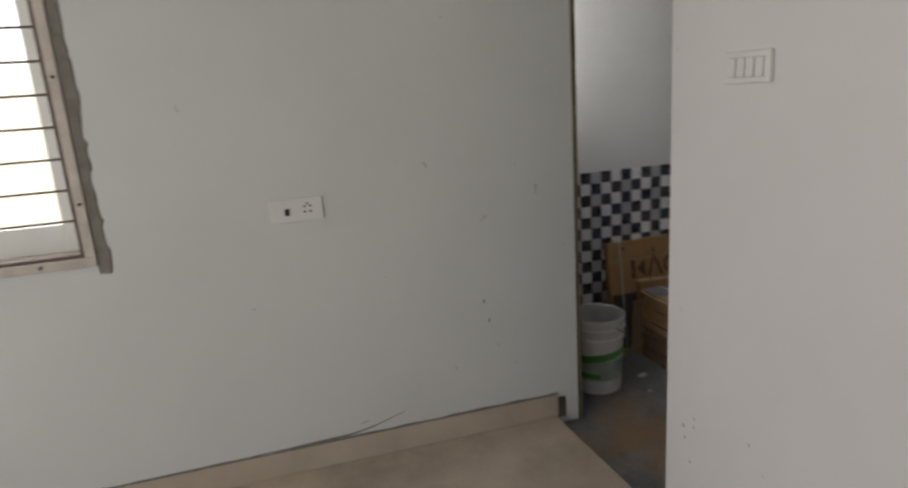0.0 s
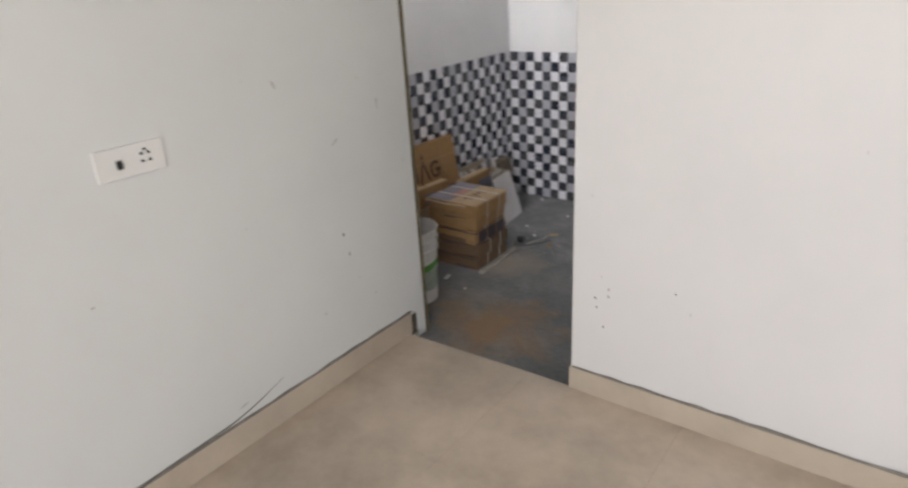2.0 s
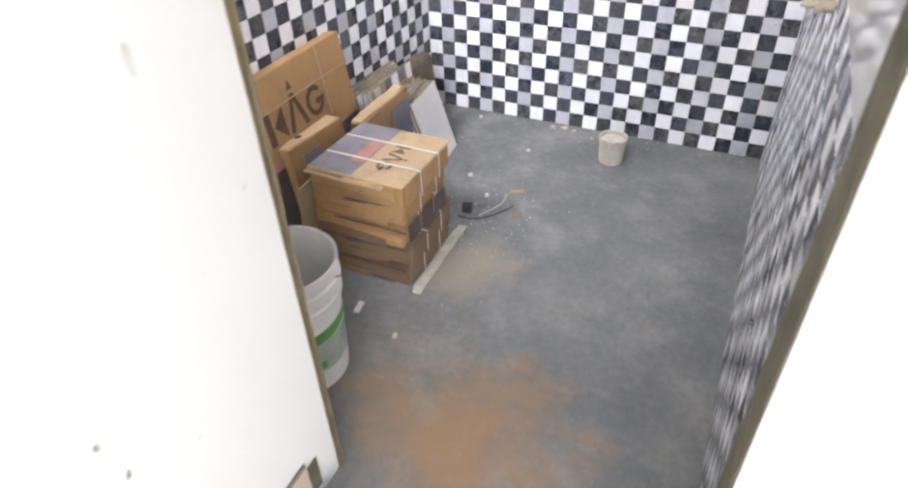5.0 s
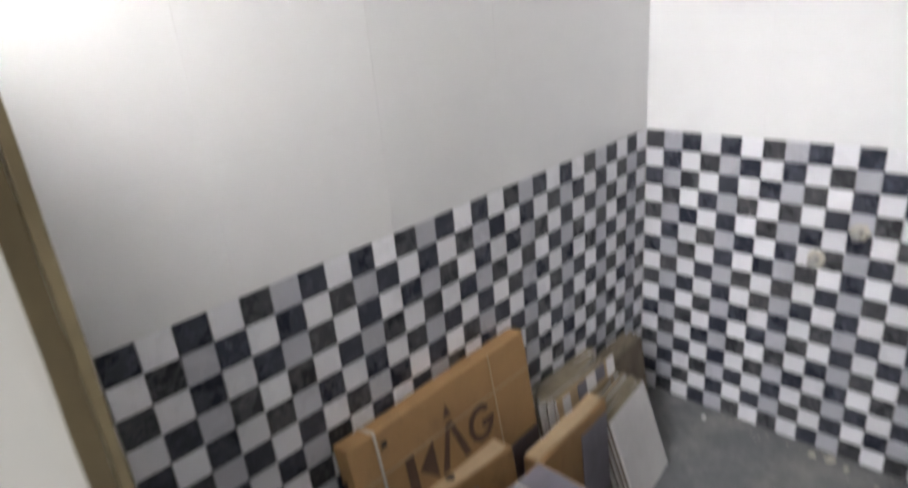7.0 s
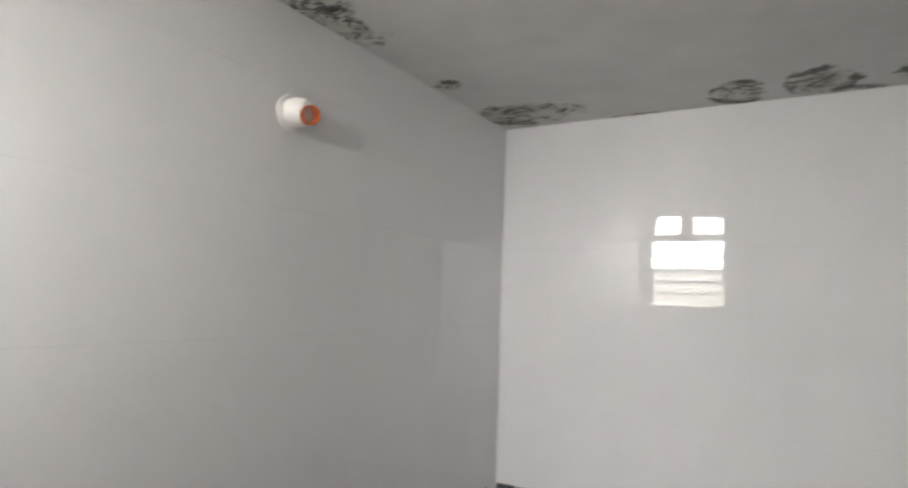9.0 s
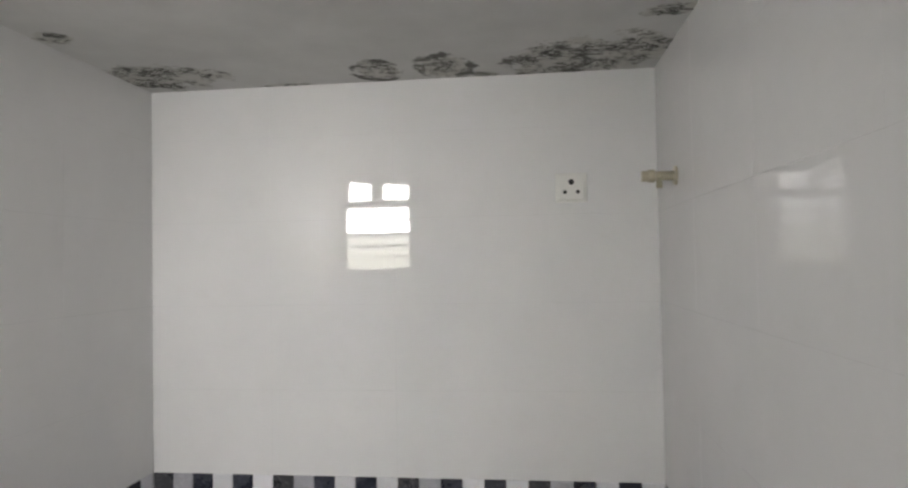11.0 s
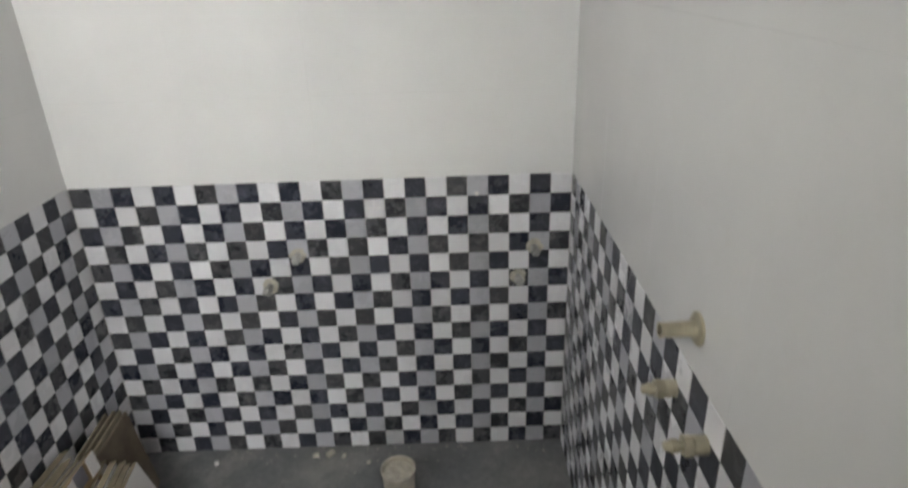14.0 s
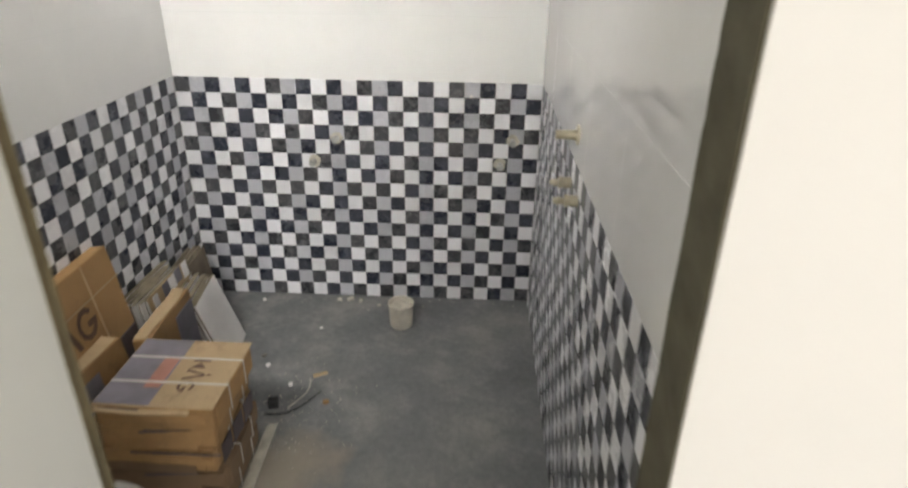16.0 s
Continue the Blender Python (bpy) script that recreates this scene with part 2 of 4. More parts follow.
M_JAMB = surface("dark_olive_cement", (0.115, 0.092, 0.05), 0.9, 0.35, 12, 70, 0.6)
# Paler tan for the jamb's lit edge; the light is in the colour.
M_LIT_EDGE = surface("tan_lit_cement", (0.17, 0.14, 0.08), 0.9, 0.3, 14, 70, 0.5)
M_GREYCEM = surface("grey_cement_patch", (0.22, 0.205, 0.18), 0.9, 0.3, 14, 80, 0.5)
M_CEIL = damp_ceiling_material()
M_PLAIN_CEIL = surface("white_ceiling_paint", (0.78, 0.78, 0.76), 0.7, 0.06)
M_FLOORTILE = surface("beige_vitrified_tile", (0.50, 0.42, 0.335), 0.2, 0.26, 2.6, 18, 0.03, per_object=0.08)
M_SKIRT = surface("beige_skirting_tile", (0.50, 0.43, 0.34), 0.3, 0.12, 5, 30, 0.05)
M_CARTON = carton_material("brown_corrugated_card", (0.375, 0.222, 0.096))
M_CARTON_DEEP = carton_material("deep_brown_card", (0.19, 0.122, 0.07))
M_CARTON_PALE = carton_material("pale_card", (0.50, 0.37, 0.22))
M_CARTON_DARK = surface("dark_print_on_card", (0.085, 0.066, 0.068), 0.7, 0.3, 8)
M_PRINT = surface("purple_grey_print", (0.17, 0.16, 0.19), 0.6, 0.25, 9)
M_PRINT_DARK = surface("dark_purple_grey_card", (0.085, 0.075, 0.085), 0.75, 0.3, 9)
M_PACKET = surface("yellow_green_wrapper", (0.33, 0.30, 0.06), 0.4, 0.35, 30)
M_PRINT_RED = surface("faded_red_print", (0.36, 0.17, 0.13), 0.65, 0.25, 9)
M_LOGO = surface("brown_logo_ink", (0.10, 0.055, 0.035), 0.7, 0.3, 12)
M_STRAP = surface("white_plastic_strap", (0.52, 0.50, 0.45), 0.4, 0.1)
M_LOOSE = surface("loose_tile_glaze", (0.74, 0.72, 0.71), 0.25, 0.1, 6)
M_LOOSE_EDGE = surface("tile_biscuit", (0.16, 0.125, 0.09), 0.85, 0.3, 12)
M_CARD_GREY = surface("grey_brown_tile_edge", (0.25, 0.215, 0.155), 0.9, 0.35, 16)
M_BUCKET = surface("white_pail_plastic", (0.64, 0.625, 0.605), 0.4, 0.15, 8, 50, 0.1)
M_GREEN = surface("green_pail_label", (0.08, 0.25, 0.05), 0.45, 0.2)
M_LABEL = surface("faded_pail_print", (0.34, 0.40, 0.34), 0.5, 0.3, 14)
M_POT = surface("cement_splashed_plastic", (0.52, 0.48, 0.41), 0.7, 0.25, 18, 70, 0.5)
M_DRYCEM = surface("dried_mortar", (0.52, 0.49, 0.42), 0.95, 0.3, 30, 90, 0.9)
M_PVC = surface("white_pvc", (0.78, 0.77, 0.74), 0.35, 0.06)
M_ORANGE = surface("orange_pvc", (0.55, 0.12, 0.03), 0.45, 0.15)
M_SWITCH = surface("white_switch_plastic", (0.80, 0.80, 0.77), 0.3, 0.05)
M_PLATE = surface("painted_over_plate", (0.735, 0.73, 0.70), 0.45, 0.05)
M_DARK = surface("dark_hole", (0.012, 0.012, 0.012), 0.7, 0.2)
M_BRASS = surface("dusty_brass", (0.50, 0.46, 0.35), 0.4, 0.25, 25, 80, 0.3, metal=0.5)
M_CHROME = surface("dusty_chrome", (0.42, 0.42, 0.41), 0.3, 0.25, 25, 80, 0.2, metal=0.85)
M_IRON = surface("brown_grille_paint", (0.13, 0.09, 0.07), 0.5, 0.25, 20)
M_FRAME = surface("cream_window_frame", (0.58, 0.53, 0.46), 0.5, 0.2, 10)
M_BLACK = surface("black_rubber", (0.02, 0.021, 0.021), 0.6, 0.3, 20)
M_STRIP = surface("pale_tile_offcut", (0.50, 0.47, 0.41), 0.7, 0.25, 20)
M_OUT = surface("sunlit_render", (0.72, 0.68, 0.55), 0.9, 0.15, 2)
M_GROUND = surface("dry_earth", (0.36, 0.30, 0.2), 0.95, 0.3, 0.6, 8, 0.4)


# Emissive sheet: sky and pale ground glow by themselves, brighter above.
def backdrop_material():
    m, nt, b = nodes_of("glowing_daylight_sheet")
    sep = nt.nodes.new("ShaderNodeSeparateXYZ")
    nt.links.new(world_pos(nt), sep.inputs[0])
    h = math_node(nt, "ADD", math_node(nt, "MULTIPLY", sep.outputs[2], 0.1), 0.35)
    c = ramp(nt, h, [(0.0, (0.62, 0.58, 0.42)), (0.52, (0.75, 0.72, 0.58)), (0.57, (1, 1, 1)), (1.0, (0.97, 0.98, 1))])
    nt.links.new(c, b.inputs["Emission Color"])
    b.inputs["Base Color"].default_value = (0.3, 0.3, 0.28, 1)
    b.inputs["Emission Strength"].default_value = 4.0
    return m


M_BACKDROP = backdrop_material()


# ---------------- mesh helpers ----------------
def finish(bm, name, mat, smooth=False):
    me = bpy.data.meshes.new(name)
    bmesh.ops.recalc_face_normals(bm, faces=bm.faces)
    bm.to_mesh(me)
    bm.free()
    me.materials.append(mat)
    if smooth:
        me.polygons.foreach_set("use_smooth", [True] * len(me.polygons))
        me.set_sharp_from_angle(angle=radians(40))
    return me


def part(name, bm, mat, parent=None, label="", smooth=False, at=None):
    ob = new(name, finish(bm, name, mat, smooth))
    if parent is not None:
        ob.parent = parent
    if at is not None:
        ob.matrix_basis = at
    if label:
        ob["label"] = label
    return ob


def empty(name, m, label, category, group="", kind=""):
    ob = new(name)
    ob.empty_display_size = 0.05
    ob.matrix_basis = m
    return tagged(ob, label, category, group, kind)


def add_box(bm, lo, hi, bevel=0.0, jitter=0.0, rnd=None):
    g = bmesh.ops.create_cube(bm, size=1)
    vs = g["verts"]
    for v in vs:
        for i in range(3):
            v.co[i] = lo[i] if v.co[i] < 0 else hi[i]
            if jitter:
                v.co[i] += rnd.uniform(-jitter, jitter)
    if bevel:
        es = list({e for v in vs for e in v.link_edges})
        bmesh.ops.bevel(bm, geom=es, offset=bevel, segments=2, affect="EDGES", profile=0.6)
    return bm


def box_bm(lo, hi, bevel=0.0, jitter=0.0, rnd=None):
    return add_box(bmesh.new(), lo, hi, bevel, jitter, rnd)


def lathe_bm(profile, seg=32, close=False):
    """Turns (radius, height) pairs about z."""
    bm = bmesh.new()
    rings = []
    for r, z in profile:
        rings.append([bm.verts.new((r * math.cos(2 * math.pi * k / seg), r * math.sin(2 * math.pi * k / seg), z)) for k in range(seg)])
    for a, b in zip(rings, rings[1:]):
        for k in range(seg):
            bm.faces.new((a[k], a[(k + 1) % seg], b[(k + 1) % seg], b[k]))
    if close:
        bm.faces.new(rings[0])
        bm.faces.new(rings[-1])
    return bm


def rod_bm(a, b, r, seg=10, bm=None):
    bm = bm or bmesh.new()
    a, b = Vector(a), Vector(b)
    m = Matrix.Translation((a + b) / 2) @ (b - a).to_track_quat("Z", "Y").to_matrix().to_4x4()
    bmesh.ops.create_cone(bm, cap_ends=True, segments=seg, radius1=r, radius2=r, depth=(b - a).length, matrix=m)
    return bm


def slab(name, lo, hi, mat, label="", category="wall", bevel=0.0):
    ob = new(name, finish(box_bm(lo, hi, bevel), name, mat))
    return tagged(ob, label, category, kind="structure")


def walls_around(name, axis, plane, thick, u0, u1, z0, z1, holes, mat, label):
    """A wall slab with through openings; axis 'x' or 'y' is its normal, u the other horizontal."""
    bm = bmesh.new()
    us = sorted({u0, u1, *[h[0] for h in holes], *[h[1] for h in holes]})
    zs = sorted({z0, z1, *[h[2] for h in holes], *[h[3] for h in holes]})
    ids = {}

    def solid(i, j):
        if not (0 <= i < len(us) - 1 and 0 <= j < len(zs) - 1):
            return False
        cu, cz = (us[i] + us[i + 1]) / 2, (zs[j] + zs[j + 1]) / 2
        return not any(h[0] < cu < h[1] and h[2] < cz < h[3] for h in holes)

    def vert(u, z, side):
        key = (u, z, side)
        if key not in ids:
            w = plane + side * thick
            ids[key] = bm.verts.new((w, u, z) if axis == "x" else (u, w, z))
        return ids[key]

    for i in range(len(us) - 1):
        for j in range(len(zs) - 1):
            if not solid(i, j):
                continue
            a, b, c, d = us[i], us[i + 1], zs[j], zs[j + 1]
            for s in (0, 1):
                bm.faces.new([vert(a, c, s), vert(b, c, s), vert(b, d, s), vert(a, d, s)])
            for di, dj, p, q in ((-1, 0, (a, c), (a, d)), (1, 0, (b, c), (b, d)), (0, -1, (a, c), (b, c)), (0, 1, (a, d), (b, d))):
                if not solid(i + di, j + dj):
                    bm.faces.new([vert(*p, 0), vert(*q, 0), vert(*q, 1), vert(*p, 1)])
    ob = new(name, finish(bm, name, mat))
    return tagged(ob, label, "wall", kind="structure")


# ---------------- plan ----------------
S = 0.0625                      # mosaic square
BX, DADO, BCEIL = 1.5, 16 * S, 2.155
SIDE_X = 0.713                  # painted side wall
DOOR_Y0, DOOR_Y1 = -1.99, -1.897
JAMB_R = 1.494
HEAD = 2.04
FZ = 0.045
ROOM_X, ROOM_Y, ROOM_Z = 4.6, -6.2, 2.9
BACKING = 0.006
rng = random.Random(7)
tile_rng = random.Random(4)

# washroom shell
wall_back = slab("wall_back", (-0.12, BACKING, -0.1), (BX + 0.12, 0.13, BCEIL), M_GROUT, "tiled washroom end wall with checkered mosaic dado")
wall_west = slab("wall_west", (-0.12, -1.90, -0.1), (-BACKING, BACKING, BCEIL), M_GROUT, "tiled washroom side wall behind the cartons")
wall_east = slab("wall_east", (BX + BACKING, DOOR_Y1, -0.1), (BX + 0.12, BACKING, BCEIL), M_GROUT, "tiled washroom side wall with shower fittings")
wall_vent = walls_around("wall_ventilator", "y", -2.12, 0.22, -0.12, SIDE_X - 0.23, -0.1, ROOM_Z, [(0.012, 0.462, 1.56, 2.13)], M_TILE, "washroom wall with a small ventilator window")
slab("floor_washroom", (-0.006, -2.03, -0.1), (BX + 0.006, 0.006, 0.0), M_CEMENT, "dark grey raw cement floor with dust and rusty sand stains", "floor")
slab("ceiling_washroom", (-0.12, -1.895, BCEIL), (BX + 0.12, 0.13, BCEIL + 0.12), M_CEIL, "whitewashed slab ceiling with peeling mouldy patches", "ceiling")

# painted room
wall_side = walls_around("wall_side", "x", SIDE_X - 0.23, 0.23, ROOM_Y, -1.89, -0.1, ROOM_Z, [(-4.95, -3.702, 0.985, 2.15)], M_PAINT_SIDE, "pale green-white painted plaster wall with scuffs and a barred window")
wall_door = walls_around("wall_door", "y", DOOR_Y0, DOOR_Y1 - DOOR_Y0, 1.493, ROOM_X, -0.1, ROOM_Z, [], M_PAINT, "off-white painted wall beside the doorway")
slab("lintel", (SIDE_X, DOOR_Y0, HEAD), (JAMB_R + 0.012, DOOR_Y1, ROOM_Z), M_PAINT, "painted wall above the doorway", "wall")
slab("lintel_side", (SIDE_X - 0.23, -1.889, HEAD), (SIDE_X, -1.885, ROOM_Z), M_PAINT, "painted wall above the doorway corner", "wall")
# Opening is invented, never in view; it lets the rear fill in.
walls_around("wall_behind", "y", ROOM_Y - 0.115, 0.115, SIDE_X - 0.23, ROOM_X + 0.115, -0.1, ROOM_Z, [(2.0, 4.0, 0.3, 2.4)], M_PAINT, "off-white painted wall with an unseen opening added for light")
# The gap in this unseen wall is made up, for the side-wall fill.
walls_around("wall_opposite", "x", ROOM_X, 0.115, ROOM_Y, DOOR_Y1, -0.1, ROOM_Z, [(-4.7, -3.1, 0.8, 2.1)], M_PAINT, "off-white painted wall with an added unseen gap for fill light")
slab("ceiling_room", (SIDE_X - 0.23, ROOM_Y - 0.115, ROOM_Z), (ROOM_X + 0.115, DOOR_Y1, ROOM_Z + 0.12), M_PLAIN_CEIL, "plain white painted ceiling", "ceiling")
floor_room = slab("floor_room", (SIDE_X, ROOM_Y, -0.1), (ROOM_X, -2.024, FZ - 0.008), M_GROUT, "beige vitrified tile floor with fine joints", "floor")
tagged(new("ground", finish(box_bm((-400, -400, -3.4), (400, 400, -3.2)), "ground", M_GROUND)), "dry pale earth stretching to the horizon", "ground", kind="structure")
# Added glowing sheets outside the windows, for a bright view and extra light.
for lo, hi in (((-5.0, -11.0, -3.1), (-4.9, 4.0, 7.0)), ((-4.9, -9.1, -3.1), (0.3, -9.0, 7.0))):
    slab("backdrop", lo, hi, M_BACKDROP, "glowing sheet standing in for white daylight over pale ground", "backdrop")

# unplastered door edges
def ragged_edge(name, lo, hi, amount, seed, label, mat=M_RAW):
    """An upright strip of raw cement with a chipped, uneven surface."""
    bm = box_bm(lo, hi)
    bmesh.ops.subdivide_edges(bm, edges=[e for e in bm.edges if e.calc_length() > 1], cuts=90)
    bmesh.ops.subdivide_edges(bm, edges=[e for e in bm.edges if 0.03 < e.calc_length()], cuts=3, use_grid_fill=True)
    for v in bm.verts:
        n = noise.noise_vector(Vector((v.co.x * 30, v.co.y * 30, v.co.z * 22 + seed))) * 0.6 + 0.8 * noise.noise_vector(Vector((v.co.x * 90, v.co.y * 90, v.co.z * 70 + seed)))
        v.co.x += amount * n.x
        v.co.y += amount * 0.5 * n.y
    ob = new(name, finish(bm, name, mat))
    return tagged(ob, label, "door jamb", kind="structure")


ragged_edge("trim_jamb_edge", (SIDE_X - 0.2, -1.904, 0.0), (SIDE_X + 0.003, -1.8925, HEAD), 0.0016, 2.0, "raw brown cement edge of the doorway", M_JAMB)
# Same cement edge as above, painted lighter as if catching light.
ragged_edge("trim_jamb_lit_edge", (SIDE_X - 0.2, -1.892, 0.0), (SIDE_X + 0.004, -1.886, HEAD), 0.0014, 5.0, "raw cement doorway edge, coloured tan where light catches it", M_LIT_EDGE)
ragged_edge("trim_jamb_reveal", (1.4895, DOOR_Y0 + 0.006, 0.0), (BX + 0.006, -1.884, HEAD), 0.0013, 9.0, "raw brown cement reveal of the doorway")


ragged_edge("trim_jamb_foot", (SIDE_X - 0.05, -2.004, 0.03), (SIDE_X + 0.003, -1.966, 0.128), 0.0015, 4.0, "broken dark cement at the foot of the doorway")


def skirting(name, lo, hi, cap_lo, cap_hi):
    sk = slab(name, lo, hi, M_SKIRT, "beige tile skirting with a rough cement line on top", "skirting", 0.001)
    cap = box_bm(cap_lo, cap_hi)
    bmesh.ops.subdivide_edges(cap, edges=[e for e in cap.edges if e.calc_length() > 0.5], cuts=60)
    for v in cap.verts:
        v.co.z += rng.uniform(-0.003, 0.004) if v.co.z > cap_lo[2] + 0.001 else 0
        v.co.x += rng.uniform(-0.001, 0.001)
        v.co.y += rng.uniform(-0.001, 0.001)
    part("cement_line", cap, M_GREYCEM, sk, "rough grey cement bead")


skirting("baseboard_side", (SIDE_X, ROOM_Y, FZ), (SIDE_X + 0.009, -2.005, 0.145), (SIDE_X + 0.0005, ROOM_Y, 0.145), (SIDE_X + 0.008, -2.005, 0.151))
skirting("baseboard_door", (1.488, DOOR_Y0 - 0.01, FZ), (ROOM_X, DOOR_Y0, 0.137), (1.5, DOOR_Y0 - 0.009, 0.137), (ROOM_X, DOOR_Y0 - 0.0005, 0.143))


# ---------------- windows ----------------
def barred_window():
    y0, y1, z0, z1 = -4.95, -3.702, 0.985, 2.15
    w = empty("window_1", pose(0, 0, 0), "cream framed window with brown horizontal iron bars", "window", kind="structure")
    fr = bmesh.new()
    x0, x1, t = SIDE_X - 0.03, SIDE_X + 0.012, 0.032
    add_box(fr, (x0, y0, z0), (x1, y1, z0 + t), 0.003)
    add_box(fr, (x0, y0, z1 - t), (x1, y1, z1), 0.003)
    add_box(fr, (x0, y1 - t, z0 + t), (x1, y1, z1 - t), 0.003)
    add_box(fr, (x0, y0, z0 + t), (x1, y0 + t, z1 - t), 0.003)
    wf = part("window_frame", fr, M_FRAME, w)
    inner = bmesh.new()
    add_box(inner, (x0 - 0.004, y0 + t, z0 + t), (x1 - 0.012, y1 - t, z0 + t + 0.012))
    add_box(inner, (x0 - 0.004, y1 - t - 0.014, z0 + t + 0.012), (x1 - 0.012, y1 - t, z1 - t))
    part("grille_edge", inner, M_IRON, w, "brown painted flat bar")
    n = 9
    for k in range(n):
        z = 1.144 + 0.1035 * k
        if z < z1 - t:
            part("grille_bar", rod_bm((SIDE_X - 0.012, y0 + t, z), (SIDE_X - 0.012, y1 - t, z), 0.0045, 8), M_IRON, w)
    for (y, z) in ((-3.717, 1.61), (-3.717, 1.20), (-3.87, 1.002)):
        part("screw", rod_bm((x1, y, z), (x1 + 0.003, y, z), 0.006, 8), M_DARK, wf)
    of = bmesh.new()
    xo = SIDE_X - 0.2
    add_box(of, (xo - 0.03, y1 - 0.138, z0 + 0.02), (xo, y1, z1), 0.003)
    add_box(of, (xo - 0.03, y0, z0 + 0.02), (xo, y1 - 0.138, 1.108), 0.003)
    part("outer_frame", of, M_SWITCH, w, "pale outer sliding frame")
    sill = box_bm((SIDE_X - 0.222, y0 + 0.005, z0 + 0.001), (SIDE_X - 0.031, y1 - 0.005, z0 + 0.02), 0.002)
    part("window_sill", sill, M_FRAME, w)
    return w


barred_window()

# cement patch round the window, an irregular trowelled strip
patch = bmesh.new()
pr = random.Random(3)
prev = None
for k in range(61):
    z = 0.955 + k * 0.02
    wide = 0.024 + 0.009 * noise.noise((0, z * 4, 1.3)) + 0.010 * noise.noise((0, z * 17, 4.1)) + 0.010 * noise.noise((0, z * 47, 2.2)) + (0.012 if z < 1.35 else 0.014)
    a = patch.verts.new((SIDE_X + 0.0005, -3.702, z))
    b = patch.verts.new((SIDE_X + 0.006, -3.698, z))
    c = patch.verts.new((SIDE_X + 0.0045, -3.702 + max(0.012, wide), z + pr.uniform(-0.006, 0.006)))
    d = patch.verts.new((SIDE_X + 0.0004, -3.702 + max(0.014, wide) + 0.004, z + pr.uniform(-0.006, 0.006)))
    if prev:
        for q in range(3):
            patch.faces.new((prev[q], prev[q + 1], (a, b, c, d)[q + 1], (a, b, c, d)[q]))
    prev = (a, b, c, d)
part("cement_patch", patch, M_GREYCEM, wall_side, "rough grey cement filling along the window")


def ventilator():
    x0, x1, z0, z1, y = 0.012, 0.462, 1.56, 2.13, -1.96
    w = empty("window_2", pose(0, 0, 0), "small cream framed ventilator window with a top light and grille bars", "window", kind="structure")
    t = 0.028
    for lo, hi in (((x0, z0), (x1, z0 + t)), ((x0, z1 - t), (x1, z1)), ((x0, z0 + t), (x0 + t, z1 - t)), ((x1 - t, z0 + t), (x1, z1 - t)), ((x0 + t, 1.955), (x1 - t, 2.0)), ((0.205, 2.0), (0.275, z1 - t))):
        part("frame_bar", box_bm((lo[0], y - 0.02, lo[1]), (hi[0], y + 0.02, hi[1]), 0.002), M_FRAME, w)
    for z in (1.655, 1.725, 1.795, 1.875):
        part("grille_bar", rod_bm((x0 + t, y - 0.01, z), (x1 - t, y - 0.01, z), 0.0065, 8), M_IRON, w)
    return w


ventilator()


# ---------------- electrical plates ----------------
def switch_plate():
    s = empty("switchboard", pose(1.795, DOOR_Y0, 1.495), "white modular switch plate with four switches on painted wall", "switch")
    plate = part("plate", box_bm((-0.075, -0.012, -0.037), (0.075, 0, 0.037), 0.004), M_PLATE, s)
    for k in range(4):
        x = -0.045 + k * 0.03
        rk = box_bm((x - 0.012, -0.017, -0.022), (x + 0.012, -0.01, 0.022), 0.002)
        for v in rk.verts:
            if v.co.y < -0.0125:
                v.co.y += 0.09 * (v.co.z)
        part("rocker", rk, M_PLATE, plate)
        part("rocker_gap", box_bm((x - 0.0132, -0.0124, -0.0232), (x + 0.0132, -0.0118, 0.0232)), M_LABEL, plate)
    return s


def wall_socket(name, m, label, wide, pins, mat=None):
    mat = mat or M_SWITCH
    s = empty(name, m, label, "socket")
    plate = part("plate", box_bm((-wide / 2, -0.008, -0.042), (wide / 2, 0, 0.042), 0.003), mat, s)
    for (x, z, r) in pins:
        part("pin_hole", rod_bm((x, -0.0108, z), (x, -0.007, z), r, 12), M_DARK, plate)
    return s


switch_plate()
so = wall_socket("geyser_socket", pose(1.262, 0, 1.823), "square white three-pin socket on glazed tile", 0.088, ((0, 0.016, 0.008), (-0.018, -0.012, 0.0055), (0.018, -0.012, 0.0055)))
face = part("inner_face", box_bm((-0.036, -0.0125, -0.036), (0.036, -0.0075, 0.036), 0.002), M_SWITCH, so)
for x, z, r in ((0, 0.016, 0.008), (-0.018, -0.012, 0.0055), (0.018, -0.012, 0.0055)):
    part("pin_hole", rod_bm((x, -0.0132, z), (x, -0.0122, z), r, 12), M_DARK, face)
so = wall_socket("wall_socket", pose(SIDE_X, -3.025, 1.098, 0, 0, 90), "white switch and socket plate with a black rocker on painted wall", 0.19, ((0.03, 0.012, 0.004), (0.05, 0.012, 0.004), (0.04, 0.022, 0.004), (0.03, -0.008, 0.004), (0.05, -0.008, 0.004)), M_PLATE)
part("rocker", box_bm((-0.042, -0.014, -0.016), (-0.026, -0.0095, 0.008), 0.002), M_BLACK, so, "black rocker")


